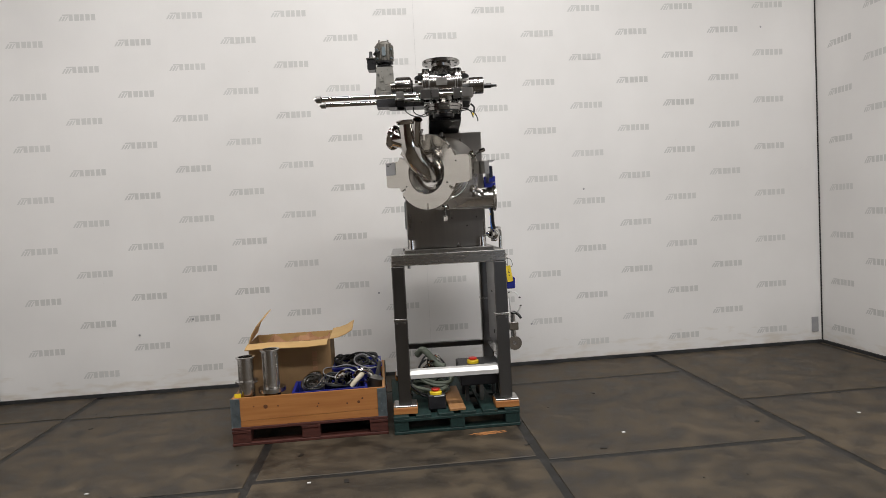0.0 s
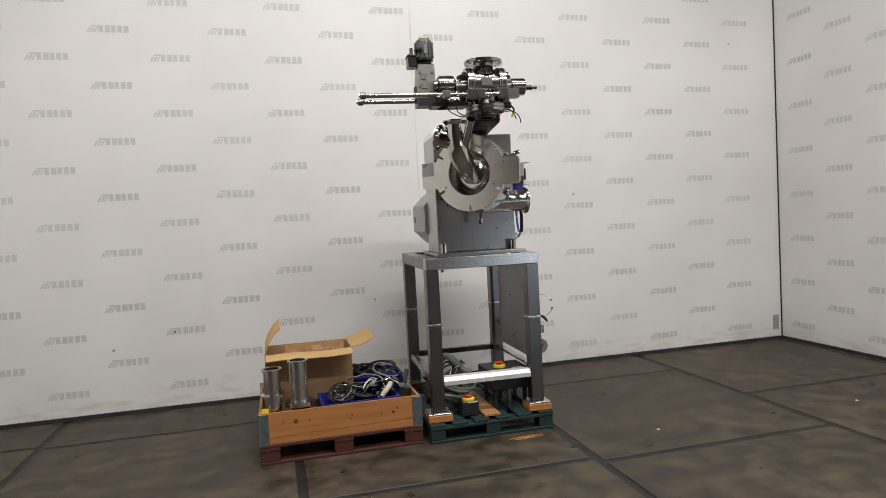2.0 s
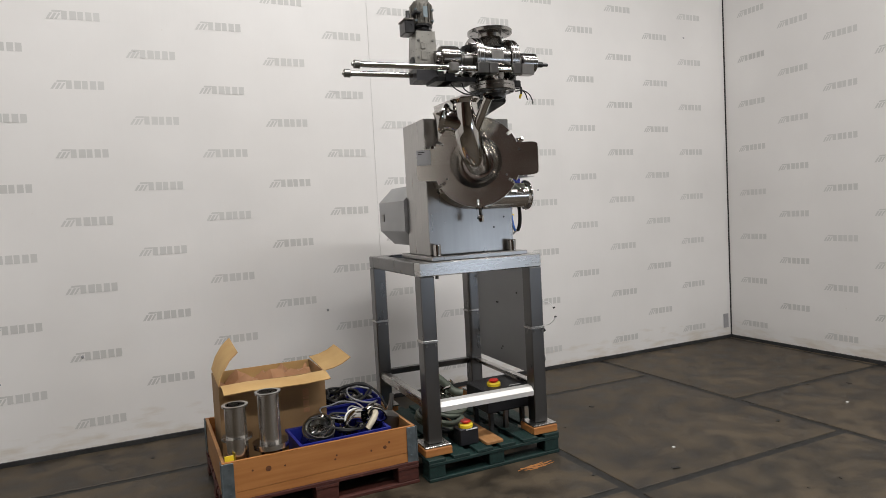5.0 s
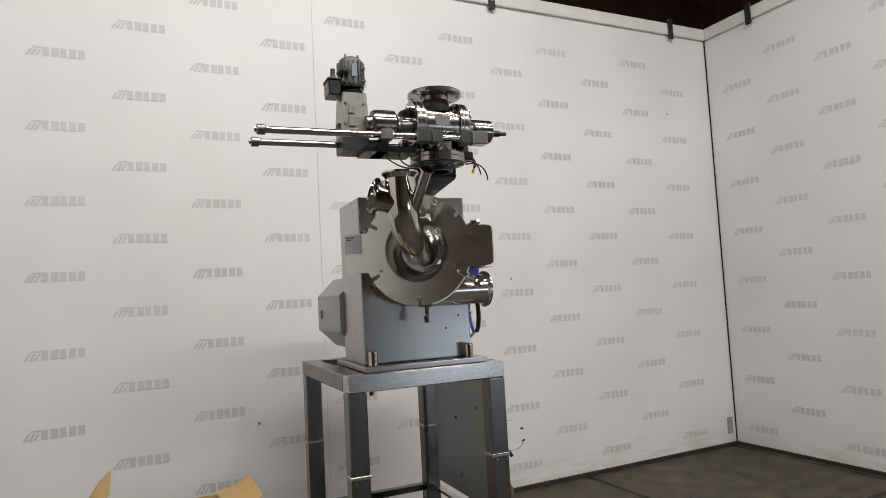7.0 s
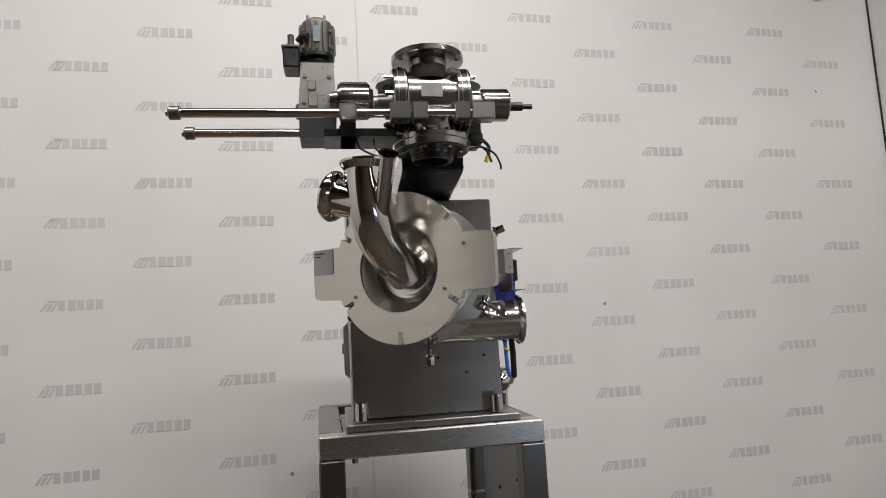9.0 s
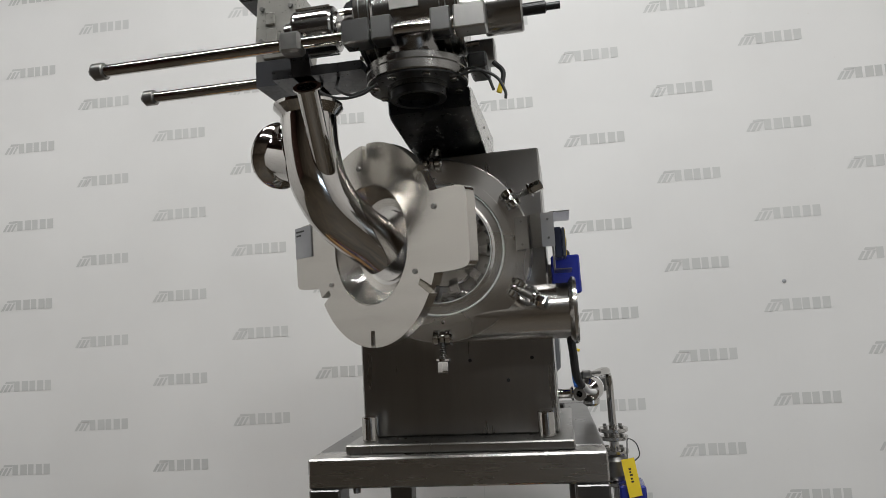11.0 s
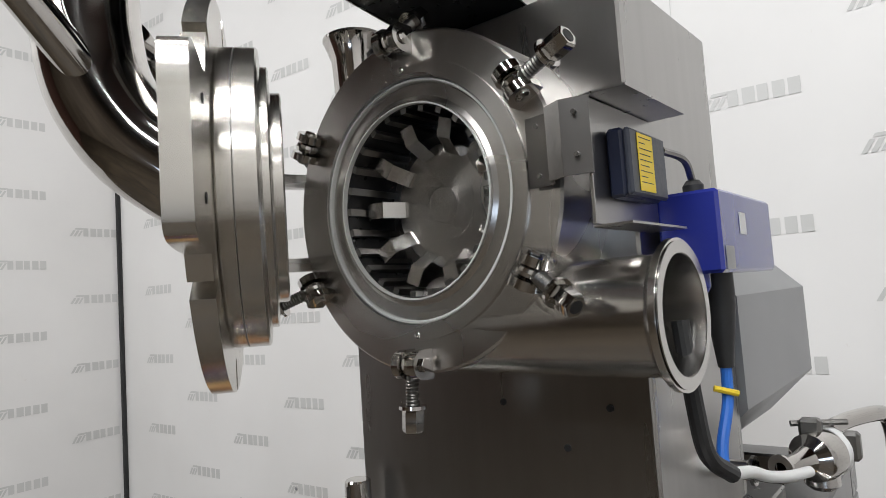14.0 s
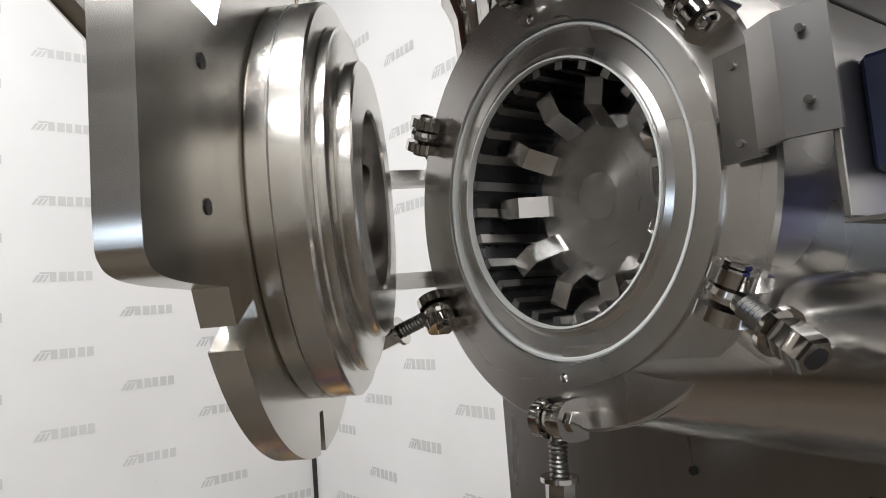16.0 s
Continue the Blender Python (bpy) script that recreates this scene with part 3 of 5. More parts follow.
# two steel spools in the collar
def spool(name, x, y, z, r, h, ring, label):
    t = thing(name, (x, y, z), label, "pipe", group="steel pipe pieces")
    w = 0.006
    bm = L((x, y, z), (0, 0, 1), [(r - w, 0), (r, 0), (r, h - 0.012), (r + 0.012, h - 0.01), (r + 0.012, h), (r - w, h), (r - w, 0)], 40)
    part("tube", bm, TURNED, t)
    part("collar", L((x, y, z), (0, 0, 1), [(r + 0.001, ring[0]), (ring[2], ring[0]), (ring[2], ring[1]), (r + 0.001, ring[1])], 40), TURNED, t)


spool("pipe_spool", -3.105, -1.80, 0.146, 0.062, 0.525, (0.325, 0.34, 0.088), "short stainless pipe piece with a ring inside the pallet collar")
spool("flanged_pipe", -2.915, -1.795, 0.146, 0.064, 0.57, (0.24, 0.27, 0.105), "stainless pipe piece with a thick flange inside the pallet collar")
single("yellow_tag", B((-3.19, -3.14, -1.875, -1.871, 0.34, 0.40), bev=0.001), YELLOW, "small yellow tag at the corner of the collar", "tag", turn=None)


def crate(base, sx, sy, h, m, label):
    t = thing("plastic_crate", (0, 0, 0), label, "crate", m, "blue crates")
    part("floor_panel", B((-sx / 2 + 0.01, sx / 2 - 0.01, -sy / 2 + 0.01, sy / 2 - 0.01, 0, 0.008)), BLUEPLASTIC, t)
    for y in (-sy / 2, sy / 2 - 0.006):
        part("wall_panel", B((-sx / 2, sx / 2, y, y + 0.006, 0, h), bev=0.001), BLUEPLASTIC, t)
    for x in (-sx / 2, sx / 2 - 0.006):
        part("wall_panel", B((x, x + 0.006, -sy / 2 + 0.007, sy / 2 - 0.007, 0, h), bev=0.001), BLUEPLASTIC, t)
    o = [(-sx / 2 - 0.015, -sy / 2 - 0.015), (sx / 2 + 0.015, -sy / 2 - 0.015), (sx / 2 + 0.015, sy / 2 + 0.015), (-sx / 2 - 0.015, sy / 2 + 0.015)]
    i = [(-sx / 2 + 0.002, -sy / 2 + 0.002), (sx / 2 - 0.002, -sy / 2 + 0.002), (sx / 2 - 0.002, sy / 2 - 0.002), (-sx / 2 + 0.002, sy / 2 - 0.002)]
    part("rim", ring_plate(bmesh.new(), o, i, h - 0.012, h + 0.003, lambda u, v, a: (u, v, a)), BLUEPLASTIC, t)
    return t


crate(0, 0.56, 0.34, 0.22, pose(-2.47, -1.66, 0.146, 0, 0, 2), "blue plastic crate filled with steel clamps and white hoses")
crate(0, 0.40, 0.34, 0.24, pose(-2.27, -1.20, 0.19, 0, 0, 2), "blue plastic crate filled with cables and hose pieces")


def curl(name, c, r, tilt, turns, th, material, label, category="hose", wob=0.25, seed=1):
    random.seed(seed)
    pts = []
    n = int(turns * 9)
    e = Euler((tilt[0], tilt[1], tilt[2]))
    for k in range(n + 1):
        a = 2 * math.pi * k / 9
        rr = r * (1 + wob * (random.random() - 0.5))
        v = Vector((rr * math.cos(a), rr * math.sin(a), 0.05 * r * (random.random() - 0.5) + th * 1.1 * k / 9))
        v.rotate(e)
        pts.append(Vector(c) + v)
    single(name, W(pts, th, 8, 4), material, label, category)


curl("white_hose", (-2.36, -1.68, 0.42), 0.06, (1.0, 0.2, 0), 1.1, 0.006, WHITEPLASTIC, "white hose curled in the blue crate", "hose", 0.2, 3)
curl("white_hose", (-2.30, -1.62, 0.42), 0.08, (0.3, 0.3, 0), 0.9, 0.006, GREYLABEL, "grey hose curled in the blue crate", "hose", 0.3, 4)
curl("black_cable", (-2.42, -1.66, 0.385), 0.12, (0.2, 0.15, 0), 2.6, 0.008, RUBBER, "black cable coiled among steel fittings in the blue crate", "cable", 0.45, 12)
curl("black_cable", (-2.58, -1.62, 0.38), 0.09, (0.2, -0.15, 0), 2.2, 0.007, RUBBER, "black cable coiled among steel fittings in the blue crate", "cable", 0.45, 13)
single("black_cable", W([(-2.36, -1.22, 0.47), (-2.28, -1.30, 0.53), (-2.18, -1.36, 0.54), (-2.10, -1.42, 0.48), (-2.06, -1.46, 0.38)], 0.008, 10), RUBBER, "black cable bent over the rim of the blue crate", "cable")
single("hose_ring", L((-2.60, -1.70, 0.37), (0.1, -0.45, 1), [(0.088, 0), (0.094, 0), (0.094, 0.045), (0.088, 0.045), (0.088, 0)], 40), DULL, "wide dull steel band ring leaning in the blue crate", "ring")
curl("grey_hose", (-2.38, -1.52, 0.43), 0.14, (0.15, 0.1, 0), 1.2, 0.005, GREYLABEL, "thin grey hose looped over the blue crate", "hose", 0.3, 5)
curl("black_cable", (-2.30, -1.22, 0.425), 0.13, (0.15, 0.1, 0), 3.5, 0.009, RUBBER, "black cable coiled in the blue crate", "cable", 0.45, 6)
curl("black_cable", (-2.20, -1.20, 0.44), 0.11, (0.25, -0.15, 0), 2.5, 0.008, RUBBER, "black cable coiled in the blue crate", "cable", 0.45, 7)
curl("grey_hose", (-2.17, -1.30, 0.45), 0.12, (0.3, 0.2, 0), 1.0, 0.007, GREYLABEL, "grey hose bent over the blue crate", "hose", 0.2, 8)
curl("black_cable", (-2.38, -1.16, 0.43), 0.09, (0.3, 0.2, 0), 2.5, 0.007, RUBBER, "black cable coiled in the blue crate", "cable", 0.5, 9)
for c, d, r, h in (((-2.60, -1.68, 0.37), (0.5, -0.6, 0.6), 0.085, 0.012), ((-2.50, -1.64, 0.36), (0.1, -0.3, 1), 0.09, 0.05), ((-2.22, -1.68, 0.37), (0.2, -0.5, 0.8), 0.06, 0.06)):
    single("clamp_ring", L(c, d, [(r - 0.008, 0), (r, 0), (r, h), (r - 0.008, h), (r - 0.008, 0)], 36), POLISH, "polished steel clamp ring lying in the blue crate", "ring", group="steel rings")
single("steel_cup", L((-2.575, -1.665, 0.335), (-0.35, -0.45, 0.82), [(0.0, 0), (0.07, 0), (0.088, 0.012), (0.092, 0.10), (0.098, 0.104), (0.098, 0.110), (0.088, 0.110), (0.084, 0.02), (0, 0.012)], 40), SATIN, "round open steel cup leaning in the blue crate", "cup")
single("steel_bend", W([(-2.40, -1.70, 0.33), (-2.385, -1.71, 0.40), (-2.36, -1.735, 0.445), (-2.32, -1.775, 0.455)], 0.047, 24, 6, False), POLISH, "wide polished pipe bend standing in the blue crate", "pipe")
single("cream_hose", W([(-2.30, -1.76, 0.36), (-2.25, -1.74, 0.41), (-2.215, -1.68, 0.43), (-2.23, -1.62, 0.40)], 0.02, 14), CREAM, "short cream rubber hose curved in the blue crate", "hose")
single("steel_elbow", W([(-2.28, -1.62, 0.40), (-2.22, -1.60, 0.45), (-2.16, -1.58, 0.43), (-2.12, -1.56, 0.37)], 0.022, 16), POLISH, "short bent steel pipe lying in the blue crate", "pipe")
single("steel_funnel", L((-2.115, -1.62, 0.30), (0.25, 0.1, 1), [(0.07, 0), (0.075, 0.08), (0.018, 0.11), (0.016, 0.22), (0.012, 0.22), (0.012, 0.1), (0.065, 0.0), (0.07, 0)], 32), DULL, "steel funnel leaning beside the blue crate", "funnel")
random.seed(11)
bm = bmesh.new()
for k in range(26):
    c = Vector((-2.68 + 0.42 * random.random(), -1.80 + 0.28 * random.random(), 0.30 + 0.06 * random.random()))
    d = Vector((random.random() - 0.5, random.random() - 0.5, random.random() - 0.3))
    rod(bm, c, c + d.normalized() * (0.03 + 0.07 * random.random()), 0.008 + 0.015 * random.random(), 12)
single("steel_fittings", bm, POLISH, "heap of small steel fittings in the blue crate", "fittings", kind="stuff")
random.seed(12)
bm = bmesh.new()
for k in range(26):
    c = Vector((-2.42 + 0.3 * random.random(), -1.33 + 0.26 * random.random(), 0.36 + 0.07 * random.random()))
    d = Vector((random.random() - 0.5, random.random() - 0.5, random.random() - 0.3))
    rod(bm, c, c + d.normalized() * (0.03 + 0.07 * random.random()), 0.008 + 0.014 * random.random(), 12)
single("hose_fittings", bm, DULL, "heap of dull hose fittings in the blue crate", "fittings", kind="stuff")

# flat grey patch drawn for a soft smear near the corner
single("wall_label", B((2.87, 2.95, -0.0065, -0.003, 0.13, 0.30)), GREYLABEL, "grey smear low on the white wall", "label")
bm = bmesh.new()
for x, z in ((-4.55, 0.62), (-4.0, 0.75), (2.35, 3.6), (0.25, 1.9), (-2.05, 0.9), (-0.4, 0.45)):
    lathe(bm, (x, -0.003, z), (0, -1, 0), [(0, 0), (0.012, 0), (0.008, 0.002), (0, 0.003)], 8)
tagged(single("wall_specks", bm, GREYLABEL), "small dark specks on the white wall", "stain", kind="stuff")

# ---------- the mill on its stand ----------
PV = Vector((-1.46, -1.88, 0))
MM = Matrix.Translation(PV) @ Matrix.Rotation(radians(-3.5), 4, "Z") @ Matrix.Translation(-PV)
MS = Matrix.Translation(PV) @ Matrix.Rotation(radians(-2.0), 4, "Z") @ Matrix.Translation(-PV)
FX0, FX1, FY0, FY1, FZ = -1.925, -1.015, -1.885, -0.77, 1.40

for x, y in ((FX0 + 0.03, FY0 - 0.02), (FX1 - 0.07, FY0 - 0.02), (FX0 + 0.03, FY1 - 0.06), (FX1 - 0.07, FY1 - 0.06)):
    tagged(single("wooden_packer", B((x - 0.075, x + 0.115, y - 0.03, y + 0.16, 0.1445, 0.195), bev=0.004), PINE, turn=MS), "short pine board under a foot of the steel stand", "board", "pine packers")
single("pine_plank", B((-1.53, -1.40, -1.93, -1.25, 0.1445, 0.165), bev=0.003), PINE_Y, "bare pine board lying on the green pallet", "board")

st = thing("steel_stand", (-1.475, -1.33, 0.196), "brushed stainless steel stand with four square legs", "stand", MS)
LW = 0.1
for x in (FX0, FX1 - LW):
    for y in (FY0, FY1 - LW):
        leg = part("leg", B((x, x + LW, y, y + LW, 0.209, 1.308), bev=0.006), FRAME_DARK, st)
        part("foot_plate", B((x - 0.04, x + LW + 0.04, y - 0.04, y + LW + 0.04, 0.197, 0.208), bev=0.002), STEEL_H, leg)
        part("joint_plate", B((x - 0.004, x + LW + 0.004, y - 0.004, y + LW + 0.004, 0.875, 0.893), bev=0.002), STEEL_H, leg)
        for dx in (0.02, 0.08):
            part("bolt", hexnut(bmesh.new(), (x + dx, y - 0.004, 0.858), (0, -1, 0), 0.008, 0.006), DULL, leg)
# front rail bright, the rest a dark copy: light and shade by colour
for a, b, c, d in ((FX0, FX1, FY0, FY0 + LW), (FX0, FX1, FY1 - LW, FY1), (FX0, FX0 + LW, FY0 + LW + 0.001, FY1 - LW - 0.001), (FX1 - LW, FX1, FY0 + LW + 0.001, FY1 - LW - 0.001)):
    part("top_rail", B((a, b, c, d, 1.309, FZ), bev=0.006), STEEL_H if c == FY0 else FRAME_DARK, st)
part("cross_plate", B((FX0 + LW, FX1 - LW, -1.60, -1.22, 1.384, 1.398)), FRAME_DARK, st)
part("cross_plate", B((FX0 + LW, FX1 - LW, FY0 + LW, -1.601, 1.384, 1.398)), FRAME_DARK, st)


def angle_bar(a, b, up, out):
    """An angle iron from a to b: one flat leg, one upright leg."""
    a, b, out = Vector(a), Vector(b), Vector(out)
    bm = bmesh.new()
    o = [(0, 0), (0.055, 0), (0.055, 0.006), (0.006, 0.006), (0.006, -0.05), (0, -0.05)]
    d = (b - a)
    return prism(bm, o, 0, 1, lambda u, v, t: a + d * t + out * u + Vector((0, 0, v)))


zb = 0.475
bm = bmesh.new()
prism(bm, [(0, 0.002), (0.022, 0.030), (0.075, 0.034), (0.075, 0.028), (0.024, 0.024), (0.006, -0.030), (0.0, -0.030)], 0, 1, lambda u, v, t: (FX0 + LW + 0.002 + (FX1 - FX0 - 2 * LW - 0.004) * t, FY0 + 0.006 + u, zb - 0.036 + v))
# steel like the other bars; reflected light is put into its pale colour
part("tie_bar", bm, GLARE, st, "slanting edge bar with its glare painted pale")
# back bar in the dark copy, as the shaded one
part("tie_bar", angle_bar((FX0 + LW, FY1 - 0.012, zb), (FX1 - LW, FY1 - 0.012, zb), 1, (0, -1, 0)), FRAME_DARK, st)
part("tie_bar", angle_bar((FX0 + 0.012, FY0 + LW, zb), (FX0 + 0.012, FY1 - LW, zb), 1, (1, 0, 0)), STEEL_H, st)
part("tie_bar", angle_bar((FX1 - 0.012, FY0 + LW, zb), (FX1 - 0.012, FY1 - LW, zb), 1, (-1, 0, 0)), STEEL_H, st)
sp = part("side_panel", B((FX1 - 0.045, FX1 - 0.039, FY0 + LW, -0.955, 0.53, 1.305), bev=0.001), COVERGREY, st, "flat grey steel side panel")
for y, z in ((-1.3, 1.0), (-1.28, 1.0), (-1.35, 0.66), (-1.33, 0.64), (-1.6, 1.1)):
    part("screw", R((FX1 - 0.045, y, z), (FX1 - 0.05, y, z), 0.006, 8), RUBBER, sp)
part("set_screw", R((FX0 + 0.14, FY0 + 0.05, 1.309), (FX0 + 0.14, FY0 + 0.05, 1.285), 0.012, 10), DULL, st)

# ---------- mill ----------
CX, CZ, FY = -1.475, 2.02, -1.885
ml = thing("impact_mill", (-1.47, -1.5, FZ + 0.001), "stainless impact mill with an open round door on a steel stand", "mill", MM)
BX0, BX1, BY0, BY1 = -1.787, -1.150, -1.735, -1.31
part("base_plate", B((BX0 - 0.03, BX1 + 0.045, -1.85, BY1 + 0.1, 1.402, 1.43), bev=0.004), STEEL, ml)
body = part("body", B((BX0, BX1, BY0, BY1, 1.431, 2.35), bev=0.005), STEEL, ml)
# black discs drawn for the shade in small holes of the body front
for x, z in ((-1.42, 1.668), (-1.22, 1.668), (-1.30, 1.60)):
    part("plug", R((x, BY0 + 0.002, z), (x, BY0 - 0.003, z), 0.006, 10), RUBBER, body)
for x in (-1.752, -1.188):
    pl = part("pillar", R((x, -1.785, 1.4305), (x, -1.785, 1.508), 0.026, 24, 0.003), POLISH, ml)
    part("pillar_slot", B((x - 0.003, x + 0.003, -1.813, -1.80, 1.44, 1.5)), DULL, pl)

# motor hood behind
hx0, hx1, hz0, hz1, c = -1.81, -1.135, 1.48, 1.935, 0.115
o = [(hx0 + c, hz0), (hx1 - c, hz0), (hx1, hz0 + c), (hx1, hz1 - c), (hx1 - c, hz1), (hx0 + c, hz1), (hx0, hz1 - c), (hx0, hz0 + c)]
part("motor_hood", bevel_all(prism(bmesh.new(), o, BY1 + 0.001, -0.665, lambda u, v, a: (u, a, v)), 0.004), COVERGREY, ml, "grey eight-sided motor hood")
part("hood_latch", B((hx0 - 0.008, hx0, -0.80, -0.74, 1.67, 1.73), bev=0.003), DULL, ml)

# grinding housing
n = 72
prof = [(0.165, 0.001), (0.168, 0.001), (0.1755, 0.0055), (0.196, 0.0065), (0.1965, 0.009), (0.2045, 0.009), (0.2055, -0.003), (0.231, -0.003), (0.2315, 0.002), (0.281, 0.002), (0.285, 0.006), (0.285, 0.196), (0.165, 0.196), (0.165, 0.0)]
hs = part("housing", L((CX, FY, CZ), (0, 1, 0), prof, n), LATHED, ml, "turned stainless grinding housing")
part("seal_ring", L((CX, FY, CZ), (0, 1, 0), [(0.1985, 0.003), (0.1995, 0.000), (0.2025, 0.000), (0.2042, 0.003), (0.2042, 0.0088), (0.1985, 0.0088), (0.1985, 0.003)], n), SEAL, hs, "white rubber sealing ring")
part("inner_ring", L((CX, FY, CZ), (0, 1, 0), [(0.162, -0.0015), (0.1645, -0.0015), (0.1645, 0.02), (0.162, 0.02), (0.162, -0.0015)], n), SEAL, hs, "thin pale inner ring")
# toothed liner, toned dark with its teeth for the shade inside the housing
ln_ = part("liner", L((CX, FY, CZ), (0, 1, 0), [(0.160, 0.008), (0.164, 0.008), (0.164, 0.19), (0.160, 0.19), (0.160, 0.008)], n), DARK_SHADED, hs, "toothed steel liner toned dark for the shade in the housing")
tooth = finish(B((0.1505, 0.1602, 0.006, 0.13, -0.0062, 0.0062)), "tooth", DULL)
for k in range(25):
    ob = new("tooth", tooth)
    ob.parent = ln_
    ob.matrix_basis = Matrix.Translation((CX, FY, CZ)) @ Matrix.Rotation(radians(-92.8) + 2 * math.pi * k / 25, 4, "Y")
# back of the cavity, its shade put into the dark colour
part("back_disc", L((CX, FY, CZ), (0, 1, 0), [(0, 0.15), (0.162, 0.15), (0.162, 0.16), (0, 0.16)], n), DARK_SHADED, hs)
rt = part("rotor", L((CX, FY, CZ), (0, 1, 0), [(0, 0.0865), (0.0315, 0.0865), (0.0322, 0.0882), (0.033, 0.0885), (0.066, 0.0885), (0.067, 0.0905), (0.108, 0.0915), (0.111, 0.094), (0.111, 0.14), (0, 0.14)], n), LATHED, ml, "turned steel rotor disc with ten beaters")
for k in range(10):
    a = 2 * math.pi * k / 10 + 0.03
    m = Matrix.Translation((CX, FY, CZ)) @ Matrix.Rotation(a, 4, "Y")
    bm = bmesh.new()
    prism(bm, [(0.090, 0.135), (0.090, 0.087), (0.114, 0.052), (0.1465, 0.047), (0.1465, 0.135)], -0.0145, 0.0145, lambda u, v, w: m @ Vector((u, v, w)))
    part("beater", bevel_all(bm, 0.0015), TURNED, rt)
for a in (90, 5, 270):
    q = (CX + 0.238 * math.cos(radians(a)), FY + 0.002, CZ + 0.222 * math.sin(radians(a)))
    part("dowel_pin", L(q, (0, -1, 0), [(0.007, 0), (0.007, 0.004), (0.004, 0.007), (0, 0.008)], 14), POLISH, hs)

# swing bolts
def swing_bolt(ang, out):
    ca, sa = math.cos(radians(ang)), math.sin(radians(ang))
    c = Vector((CX + 0.268 * ca, FY - 0.02, CZ + 0.268 * sa))
    rd = Vector((ca, 0, sa))
    tn = Vector((-sa, 0, ca))
    out = Vector(out).normalized()
    bm = bmesh.new()
    m = Matrix((rd, Vector((0, 1, 0)), tn)).transposed().to_4x4()
    m.translation = c
    o = [(-0.024, 0.024)] + [(-0.024 * math.cos(math.pi * k / 10), -0.024 * math.sin(math.pi * k / 10)) for k in range(11)] + [(0.024, 0.024)]
    for s in (-1, 1):
        prism(bm, o, s * 0.018 - 0.007, s * 0.018 + 0.007, lambda u, v, w: m @ Vector((u, v, w)))
    bevel_all(bm, 0.003, 2)
    lug = part("clevis", bm, POLISH, hs)
    part("pin", hexnut(lathe(rod(bmesh.new(), c - tn * 0.024, c + tn * 0.024, 0.007, 12), c - tn * 0.0252, -tn, [(0.012, 0), (0.0115, 0.003), (0.007, 0.006), (0, 0.007)], 16), c + tn * 0.0252, tn, 0.012, 0.006), POLISH, lug)
    part("eye", L(c - tn * 0.009, tn, [(0, 0), (0.014, 0), (0.019, 0.003), (0.0205, 0.009), (0.019, 0.015), (0.014, 0.018), (0, 0.018)], 20), POLISH, lug)
    e = c + out * 0.074
    bm = rod(bmesh.new(), c, e, 0.0095, 12)
    for k in range(9):
        q = c + out * (0.024 + 0.0052 * k)
        lathe(bm, q, out, [(0.0095, 0), (0.0115, 0.0025), (0.0095, 0.005)], 14)
    part("stud", bm, DULL, hs)
    nt = part("nut", hexnut(bmesh.new(), e - out * 0.004, out, 0.0175, 0.036), POLISH, hs)
    part("washer", L(e - out * 0.010, out, [(0.010, 0), (0.0225, 0), (0.0225, 0.0055), (0.010, 0.0055)], 20), POLISH, nt)
    part("bore", R(e + out * 0.0318, e + out * 0.0328, 0.010, 12), RUBBER, nt)


swing_bolt(90, (0.02, 0.72, 0.62))
swing_bolt(30, (0.9, -0.15, 0.32))
swing_bolt(-30, (0.8, -0.3, -0.5))
swing_bolt(-90, (-0.02, -0.05, -1))
swing_bolt(-150, (-0.75, -0.5, -0.35))
swing_bolt(150, (-0.6, 0.75, -0.15))

# outlet pipe to the side, and small port on the far shoulder
oz, oy = CZ - 0.208, -1.80
bm = L((-1.48, oy, oz), (1, 0, 0), [(0.078, 0), (0.082, 0), (0.084, 0.18), (0.086, 0.388), (0.094, 0.392), (0.104, 0.401), (0.104, 0.410), (0.083, 0.411), (0.081, 0.39), (0.080, 0.2), (0.078, 0)], 56)
lo, nl = bmesh.new(), 48
rings = []
for f in (0.0, 0.2, 0.4, 0.6, 0.8, 1.0):
    e, row = f * f * (3 - 2 * f), []
    for k in range(nl):
        t = 2 * math.pi * k / nl
        c_, s_ = math.cos(t), math.sin(t)
        sq = (abs(c_) ** 3.5 + abs(s_) ** 3.5) ** (-1 / 3.5)
        y = (FY + 0.095 + 0.083 * c_ * sq) * (1 - e) + (oy + 0.0849 * c_) * e
        z = (CZ - 0.155 + 0.115 * s_ * sq) * (1 - e) + (oz + 0.0849 * s_) * e
        row.append(lo.verts.new((CX + 0.178 + 0.075 * f, y, z)))
    rings.append(row)
for p, q in zip(rings, rings[1:]):
    for k in range(nl):
        lo.faces.new((p[k], p[(k + 1) % nl], q[(k + 1) % nl], q[k]))
part("outlet_shell", lo, SATIN, ml, "tapered sheet shell between housing and outlet pipe")
op = part("outlet_pipe", bm, SATIN, ml, "polished outlet pipe with a clamp rim")
part("rim_lip", L((-1.48, oy, oz), (1, 0, 0), [(0.084, 0.4112), (0.1, 0.4112), (0.1, 0.413), (0.084, 0.413), (0.084, 0.4112)], 56), TURNED, op)
bm = L((-1.668, -1.80, 2.18), (-0.03, 0, 1), [(0.040, 0), (0.042, 0), (0.047, 0.155), (0.058, 0.188), (0.062, 0.195), (0.062, 0.2), (0.055, 0.2), (0.044, 0.155), (0.040, 0)], 36)
part("top_port", bm, POLISH, ml, "short flared port on the housing shoulder")
